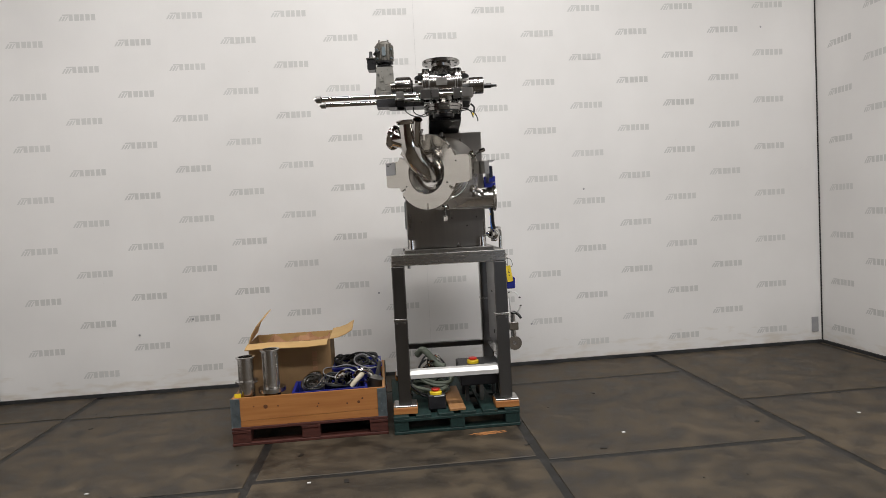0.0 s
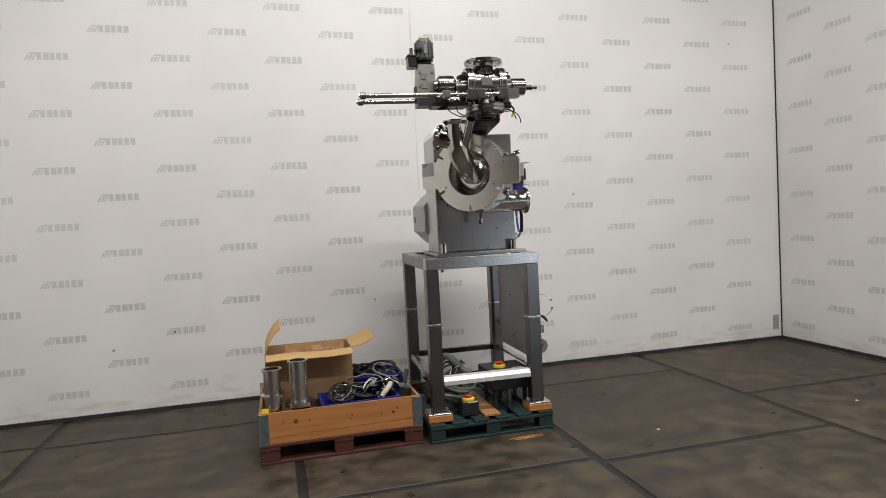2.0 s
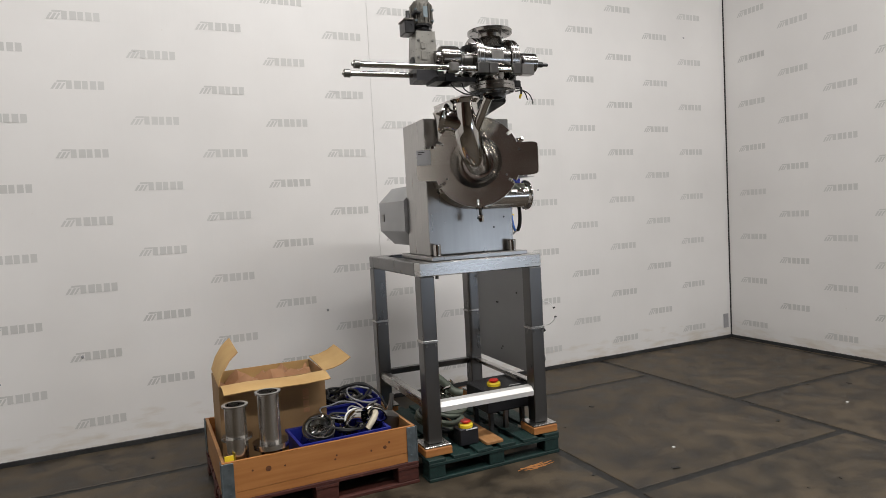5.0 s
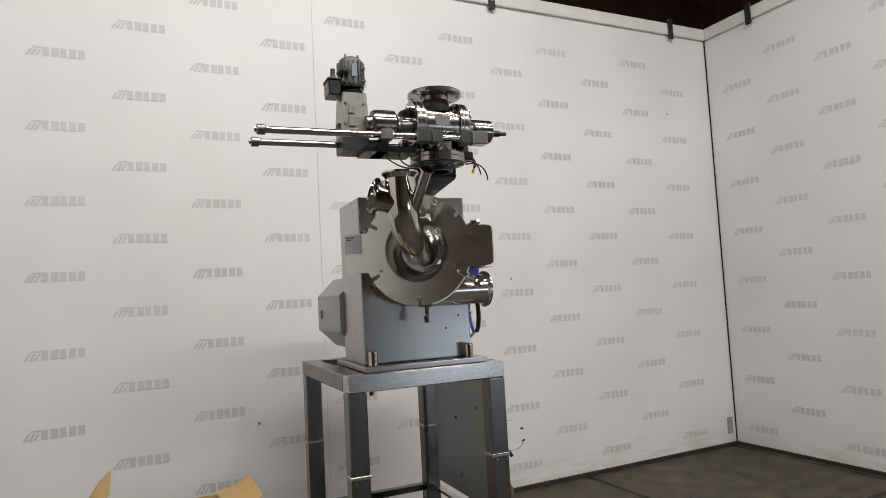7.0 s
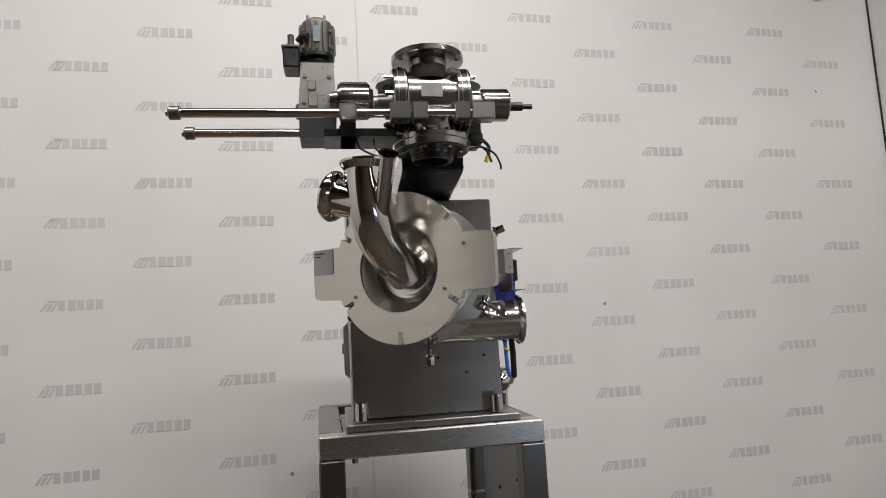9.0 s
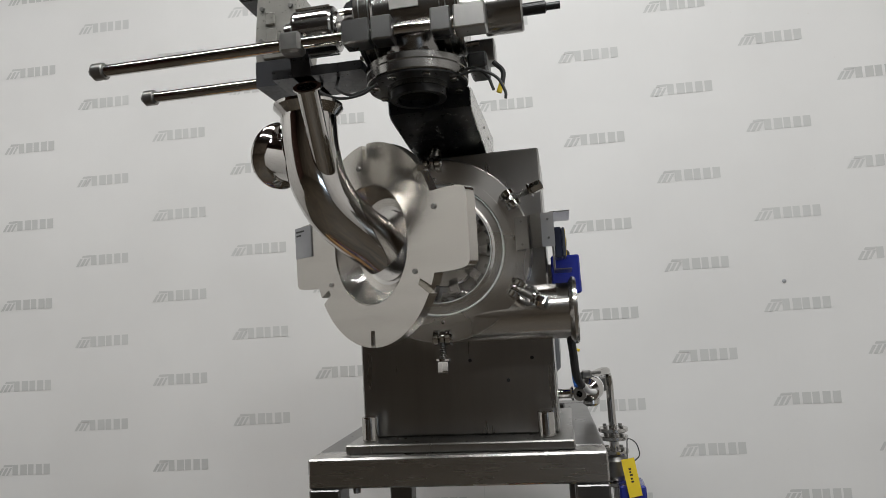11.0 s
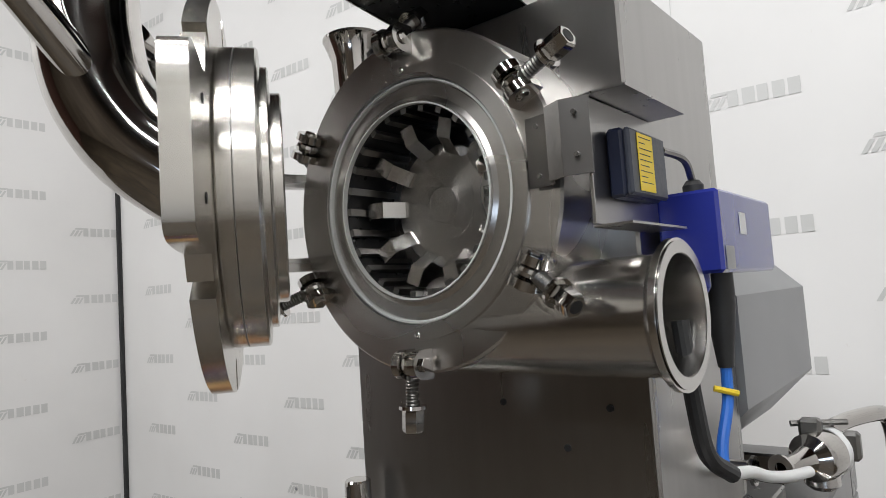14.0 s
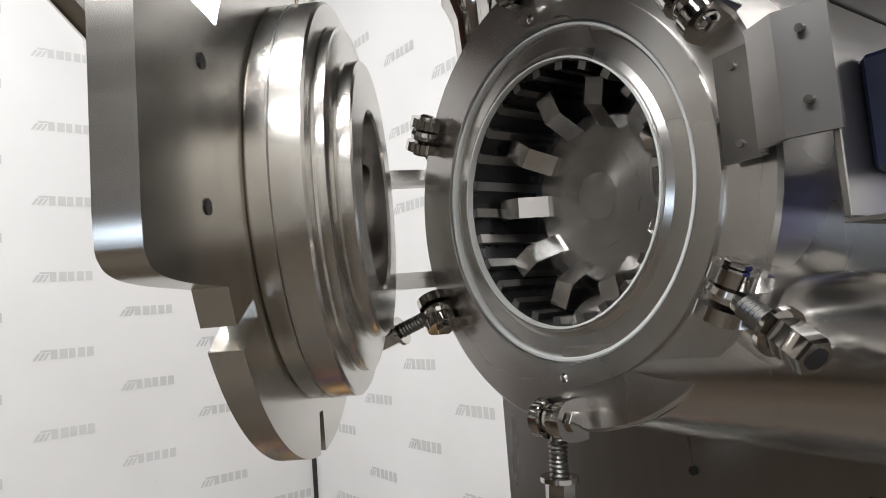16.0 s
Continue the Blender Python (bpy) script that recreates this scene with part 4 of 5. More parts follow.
bm = L((CX, BY0 - 0.001, CZ), (0, -1, 0), [(0.10, 0), (0.275, 0), (0.275, 0.02), (0.10, 0.02), (0.10, 0)], 64)
part("housing_flange", bm, STEEL, ml)
part("foot_block", B((-1.30, -1.255, -1.72, -1.691, 1.725, 1.74), bev=0.002), DULL, ml)

# ---------- the door, swung open ----------
LC = MM.inverted() @ Vector((-1.620, -2.145, CZ))
a = radians(-40.6 + 3.5)
LU = Vector((math.cos(a), math.sin(a), 0))
LWV = Vector((-LU.y, LU.x, 0))
NIN = LWV  # towards the housing


def lidp(u, v, w):
    return LC + LU * u + Vector((0, 0, v)) + NIN * w


def lid_outline(rad):
    pts = []
    tabw, tabh = 0.382, 0.1
    slots = (90, 37, 150, 210, 270, 330)
    angs = {i * 3.0 for i in range(120)}
    ca = math.degrees(math.atan2(tabh, tabw))
    cb = math.degrees(math.asin(tabh / rad))
    for s in (0, 180):
        for q in (ca, -ca, ca - 1, ca + 1, ca - 0.5, ca + 0.5, ca - 2, ca + 2, -ca - 1, -ca + 1, -ca - 0.5, -ca + 0.5, -ca - 2, -ca + 2, cb + 0.4, -cb - 0.4, cb - 0.05, -cb + 0.05):
            angs.add((s + q) % 360)
    for s in slots:
        wdt = math.degrees(0.011 / rad)
        angs = {x for x in angs if abs((x - s + 180) % 360 - 180) > wdt + 0.6}
        angs |= {(s - wdt) % 360, (s - wdt + 0.15) % 360, s % 360, (s + wdt - 0.15) % 360, (s + wdt) % 360}
    for x in sorted(angs):
        t = radians(x)
        c_, s_ = abs(math.cos(t)), abs(math.sin(t))
        rr = ((c_ / tabw) ** 14 + (s_ / tabh) ** 14) ** (-1 / 14)
        r = max(rad, rr)
        for s in slots:
            d = abs((x - s + 180) % 360 - 180)
            if d < math.degrees(0.011 / rad) - 0.1:
                r = rad - (0.025 if s == 37 else 0.045)
        pts.append((r * math.cos(t), r * math.sin(t)))
    return pts


dr = part("door", ring_plate(bmesh.new(), lid_outline(0.277), [(0.165 * u / math.hypot(u, v), 0.165 * v / math.hypot(u, v)) for u, v in lid_outline(0.277)], -0.017, 0.011, lidp), DOORSTEEL, ml, "thick round stainless door with two side tabs", )
P0 = lidp(0, 0, 0)
part("plug_ring", L(P0, NIN, [(0.162, -0.012), (0.1645, -0.012), (0.1645, 0.0112), (0.214, 0.0115), (0.216, 0.014), (0.216, 0.060), (0.213, 0.0625), (0.192, 0.063), (0.190, 0.065), (0.190, 0.0735), (0.187, 0.0748), (0.156, 0.075), (0.154, 0.077), (0.154, 0.089), (0.151, 0.0912), (0.102, 0.0912), (0.0995, 0.087), (0.0995, 0.052), (0.1315, 0.040), (0.162, -0.012)], n), DOORSTEEL, dr, "stepped turned plug of the door")
part("plug_joint", L(P0, NIN, [(0.2161, 0.0315), (0.2164, 0.032), (0.2164, 0.0328), (0.2161, 0.0333)], n), DULL, dr)
part("bore_liner", L(P0, NIN, [(0.1615, -0.012), (0.1475, 0.012), (0.1310, 0.0385), (0.1275, 0.0445), (0.0990, 0.0505), (0.0985, 0.056), (0.0985, 0.088)], n), SATIN, dr, "polished tapering bore of the door")
part("inner_disc", L(P0, NIN, [(0.0, 0.046), (0.098, 0.046), (0.098, 0.052), (0.0, 0.052)], n), SATIN, dr)
for u, v in ((0.125 * 1.5, -0.09), (-0.19, -0.095), (-0.03, 0.215), (0.27, 0.06)):
    part("dowel_hole", R(lidp(u, v, -0.0165), lidp(u, v, -0.021), 0.007, 10), DULL, dr)
for v in (0.06, -0.045):
    part("dowel_hole", R(lidp(0.29, v, 0.0105), lidp(0.29, v, 0.0122), 0.006, 10), RUBBER, dr)
pb = part("plate_label", prism(bmesh.new(), [(-0.380, 0.0), (-0.288, 0.0), (-0.288, 0.096), (-0.380, 0.096)], -0.0205, -0.0175, lidp), GREYLABEL, dr, "grey data plate")
bm = bmesh.new()
for k in range(2):
    prism(bm, [(-0.37, 0.085 - 0.012 * k), (-0.325 - 0.02 * k, 0.085 - 0.012 * k), (-0.325 - 0.02 * k, 0.08 - 0.012 * k), (-0.37, 0.08 - 0.012 * k)], -0.022, -0.021, lidp)
part("printed_lines", bm, RUBBER, pb)

# hinge between housing and door
hp = Vector((CX - 0.30, FY + 0.06, 0))
bm = R((hp.x, hp.y, CZ - 0.10), (hp.x, hp.y, CZ + 0.10), 0.012, 16)
add_box(bm, hp.x - 0.004, hp.x + 0.040, hp.y - 0.012, hp.y + 0.006, CZ - 0.067, CZ + 0.072, bev=0.002)
hg = part("hinge", bm, STEEL, ml)
for z in (-0.081, 0.086):
    bm = bmesh.new()
    add_box(bm, CX - 0.30, CX - 0.24, FY + 0.045, FY + 0.075, CZ + z - 0.013, CZ + z + 0.013, bev=0.002)
    part("hinge_arm", bm, STEEL_H, hg)
    e = lidp(-0.30, 0, 0.03)
    dvec = Vector((e.x - hp.x, e.y - hp.y, 0))
    q = Vector((-dvec.y, dvec.x, 0)).normalized() * 0.012
    bm = bmesh.new()
    prism(bm, [(-1, CZ + z - 0.013), (1, CZ + z - 0.013), (1, CZ + z + 0.013), (-1, CZ + z + 0.013)], 0, 1, lambda u, v, t: Vector((hp.x, hp.y, v)) + dvec * t + q * u)
    part("hinge_arm", bm, STEEL_H, hg)

# feed elbow on the outside of the door
NO = -NIN
top = MM.inverted() @ Vector((-1.747, -2.272, 2.38))
base_h = lidp(0, 0, -0.003)
away = Vector((top.x - base_h.x, top.y - base_h.y, 0))
pipe = smooth_path([Vector((base_h.x, base_h.y, z)) + away * h for h, z in ((-0.24, 2.000), (0.0, 2.030), (0.33, 2.066), (0.65, 2.114), (0.89, 2.187), (0.98, 2.266), (1.0, 2.345))], 6)
el = part("feed_elbow", sweep(bmesh.new(), pipe, 0.0735, 40, False), POLISH, ml, "polished bent feed pipe with clamp rims")
part("top_rim", L((top.x, top.y, 2.33), (0, 0, 1), [(0.071, -0.03), (0.071, 0.02), (0.077, 0.028), (0.09, 0.042), (0.09, 0.05), (0.066, 0.052), (0.060, 0.03), (0.062, -0.1), (0.071, -0.03)], 40), POLISH, el)
sd = Vector((-0.80, 0.52, 0.3)).normalized()
so = Vector((top.x, top.y, 2.235))
part("side_branch", L(so, sd, [(0.064, 0.0), (0.064, 0.10), (0.068, 0.112), (0.088, 0.128), (0.091, 0.134), (0.091, 0.142), (0.066, 0.144), (0.060, 0.12), (0.060, 0.0), (0.064, 0)], 40), POLISH, el)
tt = MM.inverted() @ Vector((-1.69, -2.455, 2.363))
tb = Vector((base_h.x, base_h.y, 2.125)) + away * 0.66
d = tt - tb
h = d.length
part("thin_tube", L(tb, d, [(0.026, 0), (0.026, h - 0.006), (0.033, h - 0.004), (0.033, h), (0.023, h), (0.023, 0), (0.026, 0)], 28), POLISH, el)
bm = bmesh.new()
random.seed(2)
for k in range(26):
    t = 2 * math.pi * k / 26
    _, e1, e2 = axes_of(d)
    q = tb + d.normalized() * 0.085 + e1 * (0.0265 * math.cos(t)) + e2 * (0.0265 * math.sin(t))
    lathe(bm, q - Vector((0, 0, 0.004)), d, [(0, 0), (0.005, 0.004), (0, 0.008)], 6)
part("weld_bead", bm, POLISH, el)

# ---------- chute and rotary valve ----------
ch = thing("feed_chute", (-1.475, -1.6, 2.352), "steel feed chute sloping from the valve down to the mill, its shade painted dark", "chute", MM)
side = [(-2.045, 2.47), (-2.045, 2.412), (-2.0, 2.400), (-1.80, 2.378), (-1.655, 2.3535), (-1.415, 2.3535), (-1.415, 2.48), (-2.0, 2.474)]
# the shaded faces of the chute get their darkness from this colour
bm = prism(bmesh.new(), side, -1.565, -1.328, lambda u, v, a: (a, u, v))
part("duct", bevel_all(bm, 0.006, 1, 0.9), DARK_SHADED, ch, "duct painted dark for its shade")
# cheeks keep bright steel, as the lit sides of the chute
sidep = [(-2.05, 2.455), (-2.05, 2.414), (-2.03, 2.402), (-1.80, 2.374), (-1.67, 2.3535), (-1.46, 2.3535), (-1.405, 2.44), (-1.385, 2.49), (-2.02, 2.476)]
for x in (-1.3275, -1.5685):
    ck = part("cheek", prism(bmesh.new(), sidep, x, x + 0.003, lambda u, v, a: (a, u, v)), STEEL_H, ch, "side cheek toned bright as the lit side")
    if x > -1.4:
        for y, z in ((-1.72, 2.44), (-1.60, 2.435)):
            part("screw", R((x + 0.003, y, z), (x + 0.006, y, z), 0.005, 10), DULL, ck)

VX, VY, VZ = -1.46, -2.130, 2.656
rv = thing("rotary_valve", (VX, VY, 2.456), "stainless rotary valve with a geared motor and sliding rails", "valve", MM)
# lower flange pair
lf = part("lower_flange", L((VX, VY, 2.4685), (0, 0, 1), [(0.075, -0.012), (0.14, -0.012), (0.142, -0.009), (0.142, 0.013), (0.06, 0.013), (0.06, -0.03), (0.085, -0.03), (0.085, -0.012)], 56), VALVESTEEL, rv)
part("lower_flange", L((VX, VY, 2.483), (0, 0, 1), [(0.06, 0), (0.14, 0), (0.142, 0.003), (0.142, 0.02), (0.138, 0.023), (0.075, 0.023), (0.06, 0.06)], 56), VALVESTEEL, rv)
for k in range(8):
    t = 2 * math.pi * (k + 0.5) / 8
    q = Vector((VX + 0.118 * math.cos(t), VY + 0.118 * math.sin(t), 2.507))
    part("flange_bolt", hexnut(bmesh.new(), q, (0, 0, 1), 0.012, 0.012), POLISH, lf)
    part("flange_nut", hexnut(bmesh.new(), q - Vector((0, 0, 0.0505)), (0, 0, -1), 0.012, 0.012), POLISH, lf)
# dark ring and neck: shade below the flange put into their colour
part("underside", L((VX, VY, 2.452), (0, 0, 1), [(0.06, 0), (0.137, 0), (0.137, 0.004), (0.06, 0.004), (0.06, 0)], 48), DARK_SHADED, lf, "dark ring for the shade under the flange")
part("outlet_neck", L((VX, VY, 2.418), (0, 0, 1), [(0.062, 0.0), (0.078, 0), (0.078, 0.033), (0.062, 0.05), (0.062, 0)], 48), DARK_SHADED, lf)
# dark disc stands in for the shade up the open bore
part("outlet_bore", R((VX, VY, 2.47), (VX, VY, 2.475), 0.061, 32), RUBBER, lf)
# valve body
vb = part("valve_body", L((VX - 0.11, VY, VZ), (1, 0, 0), [(0, 0), (0.108, 0), (0.108, 0.22), (0, 0.22)], 56), VALVESTEEL, rv)
for x in (VX - 0.145, VX + 0.09):
    part("end_cover", L((x, VY, VZ), (1, 0, 0), [(0, 0), (0.118, 0), (0.122, 0.004), (0.122, 0.05), (0.118, 0.055), (0, 0.055)], 56), VALVESTEEL, rv)
for x, s in ((VX - 0.145, -1), (VX + 0.145, 1)):
    cov = part("bearing_neck", L((x, VY, VZ - 0.01), (s, 0, 0), [(0, 0.0), (0.05, 0.0), (0.045, 0.05), (0.03, 0.05), (0.03, 0.1), (0, 0.1)], 32), DULL, rv)
    for k in range(6):
        t = 2 * math.pi * k / 6
        part("cover_stud", R((x, VY + 0.09 * math.cos(t), VZ + 0.09 * math.sin(t)), (x + s * 0.03, VY + 0.09 * math.cos(t), VZ + 0.09 * math.sin(t)), 0.008, 8), POLISH, cov)
part("upper_neck", L((VX, VY, VZ + 0.06), (0, 0, 1), [(0.105, 0), (0.082, 0.03), (0.070, 0.07), (0.078, 0.115), (0.07, 0.115), (0.062, 0.0)], 48), VALVESTEEL, rv)
part("lower_neck", L((VX, VY, VZ - 0.06), (0, 0, -1), [(0.105, 0), (0.085, 0.04), (0.07, 0.10), (0.06, 0.115), (0.05, 0.0)], 48), VALVESTEEL, rv)
tf = part("top_flange", L((VX, VY, 2.818), (0, 0, 1), [(0.07, -0.012), (0.136, -0.012), (0.139, -0.009), (0.139, 0.009), (0.136, 0.012), (0.07, 0.012), (0.07, -0.012)], 56), VALVESTEEL, rv)
for k in range(8):
    t = 2 * math.pi * (k + 0.5) / 8
    part("bolt_hole", R((VX + 0.115 * math.cos(t), VY + 0.115 * math.sin(t), 2.8055), (VX + 0.115 * math.cos(t), VY + 0.115 * math.sin(t), 2.8045), 0.009, 12), RUBBER, tf)
part("name_plate", B((VX - 0.045, VX + 0.035, VY - 0.112, VY - 0.108, VZ - 0.02, VZ + 0.03), bev=0.001), DULL, rv)
part("round_boss", L((VX + 0.085, VY - 0.06, VZ + 0.06), (0.1, -0.75, 0.55), [(0, 0), (0.034, 0), (0.034, 0.035), (0, 0.035)], 28), POLISH, rv)
# right bearing with shaft end
part("bearing_cap", L((VX + 0.20, VY, VZ - 0.015), (1, 0, 0), [(0, 0), (0.06, 0), (0.062, 0.004), (0.062, 0.10), (0.058, 0.105), (0, 0.105)], 36), VALVESTEEL, rv)
part("shaft_end", L((VX + 0.305, VY, VZ - 0.02), (1, 0, 0), [(0, 0), (0.017, 0), (0.017, 0.06), (0.010, 0.064), (0.010, 0.1), (0, 0.1)], 16), DARK_SHADED, rv)
# left coupling
cp = part("coupling", L((VX - 0.215, VY, VZ), (-1, 0, 0), [(0, 0), (0.045, 0), (0.05, 0.008), (0.062, 0.012), (0.066, 0.018), (0.066, 0.12), (0.062, 0.13), (0.04, 0.135), (0.036, 0.16), (0, 0.16)], 40), VALVESTEEL, rv)
for k in range(10):
    t = 2 * math.pi * k / 10
    part("coupling_rib", B((VX - 0.335, VX - 0.235, -0.004, 0.004, 0.064, 0.071)), STEEL_H, cp).matrix_basis @= Matrix.Translation((0, VY, VZ)) @ Matrix.Rotation(t, 4, "X")
for x, s in ((VX - 0.145, -1), (VX + 0.145, 1)):
    part("web_plate", prism(bmesh.new(), [(x, 2.69), (x + s * 0.05, 2.70), (x + s * 0.058, 2.712), (x + s * 0.05, 2.725), (x, 2.745)], VY - 0.012, VY + 0.012, lambda u, v, a: (u, a, v)), DARK_SHADED, rv)
for x in (VX - 0.127, VX - 0.101, VX + 0.108, VX + 0.134):
    part("cover_groove", L((x, VY, VZ), (1, 0, 0), [(0.121, -0.0015), (0.1232, -0.0015), (0.1232, 0.0015), (0.121, 0.0015), (0.121, -0.0015)], 48), DULL, rv)
part("guard_bolt", R((VX - 0.2, VY - 0.055, VZ + 0.02), (VX - 0.16, VY - 0.055, VZ + 0.02), 0.009, 10), POLISH, cp)

# geared motor
GX, GY = -1.88, VY + 0.085
gm = part("gear_box", bevel_all(prism(bmesh.new(), [(-0.068, 2.582), (0.066, 2.582), (0.07, 2.642), (0.062, 2.815), (-0.058, 2.815), (-0.072, 2.642)], GY - 0.065, GY + 0.065, lambda u, v, a: (GX + u, a, v)), 0.012, 2), GEARPAINT, rv, "pale grey painted gear box")
part("gear_foot", bevel_all(B((GX - 0.07, GX + 0.065, GY - 0.07, GY + 0.07, 2.52, 2.597)), 0.01), BLACKPLASTIC, gm)
part("input_cap", L((GX - 0.066, GY - 0.02, 2.637), (-1, -0.15, 0), [(0, 0), (0.03, 0), (0.03, 0.014), (0.022, 0.018), (0, 0.018)], 24), RUBBER, gm)
for z0, z1, x0, x1 in ((2.642, 2.697, -0.035, 0.0), (2.707, 2.747, -0.035, -0.005), (2.602, 2.632, -0.045, 0.05)):
    part("gear_rib", B((GX + x0, GX + x1, GY - 0.072, GY - 0.064, z0, z1), bev=0.003), GEARPAINT, gm)
part("gear_neck", L((GX, GY, 2.775), (0, 0, 1), [(0, 0), (0.058, 0), (0.062, 0.004), (0.062, 0.02), (0.05, 0.028), (0, 0.028)], 32), GEARPAINT, gm)
for dx, dz in ((-0.05, 2.66), (0.05, 2.66), (-0.045, 2.76), (0.045, 2.76)):
    part("gear_screw", hexnut(bmesh.new(), (GX + dx, GY - 0.0655, dz), (0, -1, 0), 0.008, 0.006), DULL, gm)
for k in range(4):
    t = radians(45 + 90 * k)
    part("lifting_screw", R((GX + 0.004 + 0.045 * math.cos(t), GY + 0.045 * math.sin(t), 3.0), (GX + 0.004 + 0.045 * math.cos(t), GY + 0.045 * math.sin(t), 3.018), 0.006, 8), DULL, rv)
part("motor_flange", L((GX, GY, 2.815), (0, 0, 1), [(0, 0), (0.062, 0), (0.066, 0.012), (0.052, 0.02), (0.05, 0.03), (0.068, 0.034), (0.068, 0.046), (0, 0.046)], 36), DARK_SHADED, rv)
mo = part("electric_motor", L((GX + 0.004, GY, 2.861), (0, 0, 1), [(0, 0), (0.058, 0), (0.061, 0.005), (0.060, 0.12), (0.056, 0.135), (0.04, 0.148), (0, 0.15)], 40), MOTORGREY, rv, "grey electric motor with cooling ribs")
for k in range(16):
    t = 2 * math.pi * k / 16
    m = Matrix.Translation((GX + 0.004, GY, 2.870)) @ Matrix.Rotation(t, 4, "Z")
    bm = bmesh.new()
    add_box(bm, 0.056, 0.070, -0.003, 0.003, 0, 0.112, bev=0.001, m=m)
    part("cooling_rib", bm, MOTORGREY, mo)
for k in range(4):
    t = 2 * math.pi * (k + 0.5) / 4
    for z in (2.880, 2.945):
        q = Vector((GX + 0.004 + 0.069 * math.cos(t), GY + 0.069 * math.sin(t), z))
        part("motor_screw", R(q, q + Vector((math.cos(t), math.sin(t), 0)) * 0.012, 0.008, 8), ZINC, mo)
part("rating_plate", B((GX - 0.01, GX + 0.018, GY - 0.075, GY - 0.070, 2.895, 2.960), bev=0.001), ZINC, mo)
tbx = part("terminal_box", B((GX - 0.125, GX - 0.062, GY - 0.06, GY + 0.05, 2.800, 2.877), bev=0.006), DARK_SHADED, rv, "dark terminal box on the motor")
part("gland", L((GX - 0.095, GY - 0.03, 2.877), (0, 0, 1), [(0, 0), (0.016, 0), (0.016, 0.02), (0.012, 0.03), (0.012, 0.06), (0, 0.06)], 16), RUBBER, tbx)
part("box_lid", B((GX - 0.13, GX - 0.064, GY - 0.064, GY + 0.054, 2.878, 2.887), bev=0.003), MOTORGREY, tbx)
part("conduit_link", W([(GX - 0.07, GY - 0.03, 2.915), (GX - 0.05, GY - 0.05, 2.930), (GX - 0.03, GY - 0.07, 2.920)], 0.01, 10), RUBBER, tbx)

# slide rails
for y, x0 in ((VY - 0.13, -2.368), (VY + 0.103, -2.368)):
    rl = part("slide_rail", R((x0, y, 2.567), (-1.25, y, 2.567), 0.0165, 24), POLISH, rv, "polished round slide rail")
    part("end_cap", L((x0 - 0.006, y, 2.567), (1, 0, 0), [(0, 0), (0.021, 0), (0.024, 0.003), (0.024, 0.034), (0.021, 0.037), (0.0, 0.037)], 20), DULL, rl)
    part("end_screw", R((x0 - 0.006, y, 2.567), (x0 - 0.016, y, 2.567), 0.012, 6), DULL, rl)
    for a, b in ((-1.625, -1.55), (-1.545, -1.49), (-1.388, -1.335), (-1.328, -1.245)):
        part("slide_block", B((a, b, y - 0.032, y + 0.03, 2.536, 2.601), bev=0.004), FRAME_DARK if b != -1.245 else STEEL, rl)
    part("rail_saddle", B((-1.803, -1.742, y - 0.026, y + 0.026, 2.538, 2.596), bev=0.008), DULL, rl)
part("saddle_bridge", bevel_all(prism(bmesh.new(), [(VY - 0.09, 2.56), (VY - 0.07, 2.50), (VY + 0.10, 2.50), (VY + 0.12, 2.56), (VY + 0.08, 2.53), (VY - 0.05, 2.53)], -1.80, -1.745, lambda u, v, a: (a, u, v)), 0.004), DARK_SHADED, rv)
part("carriage", bevel_all(B((-1.86, -1.60, VY - 0.07, VY + 0.10, 2.50, 2.527)), 0.004), DARK_SHADED, rv)
part("sensor_box", B((-1.315, -1.262, VY - 0.02, VY + 0.10, 2.485, 2.53), bev=0.006), DARK_SHADED, rv)
for pts, r, mt in (([(-1.68, VY - 0.03, 2.50), (-1.675, VY - 0.06, 2.455), (-1.63, VY - 0.07, 2.43), (-1.58, VY - 0.06, 2.45)], 0.004, RUBBER),
                   ([(-1.74, VY, 2.50), (-1.73, VY - 0.05, 2.46), (-1.67, VY - 0.07, 2.425), (-1.60, VY - 0.09, 2.42), (-1.55, VY - 0.10, 2.44)], 0.004, RUBBER),
                   ([(-1.32, VY - 0.05, 2.47), (-1.29, VY - 0.06, 2.465), (-1.26, VY - 0.06, 2.44), (-1.245, VY - 0.06, 2.40)], 0.004, RUBBER),
                   ([(-1.33, VY - 0.06, 2.452), (-1.28, VY - 0.07, 2.455), (-1.235, VY - 0.07, 2.43), (-1.215, VY - 0.07, 2.39), (-1.215, VY - 0.07, 2.37)], 0.004, RUBBER),
                   ([(-1.25, VY + 0.05, 2.52), (-1.225, VY + 0.05, 2.49), (-1.23, VY + 0.05, 2.45)], 0.007, RUBBER),
                   ([(-1.23, VY + 0.05, 2.455), (-1.24, VY + 0.05, 2.43)], 0.008, YELLOW)):
    part("valve_cable", W(pts, r, 8, 6), mt, rv)

# ---------- boxes and cables at the mill's flank ----------
br = thing("sensor_bracket", (-1.17, -1.89, 1.95), "bent stainless bracket with a dark blue sensor box", "bracket", MM)
zs = [(-1.235, -1.898), (-1.195, -1.905), (-1.185, -1.93), (-1.155, -1.945), (-1.135, -1.94), (-1.118, -1.935), (-1.118, -1.931), (-1.153, -1.941), (-1.182, -1.926), (-1.192, -1.901), (-1.235, -1.894)]
part("bent_plate", prism(bmesh.new(), zs, 2.0, 2.10, lambda u, v, a: (u, v, a)), STEEL, br)
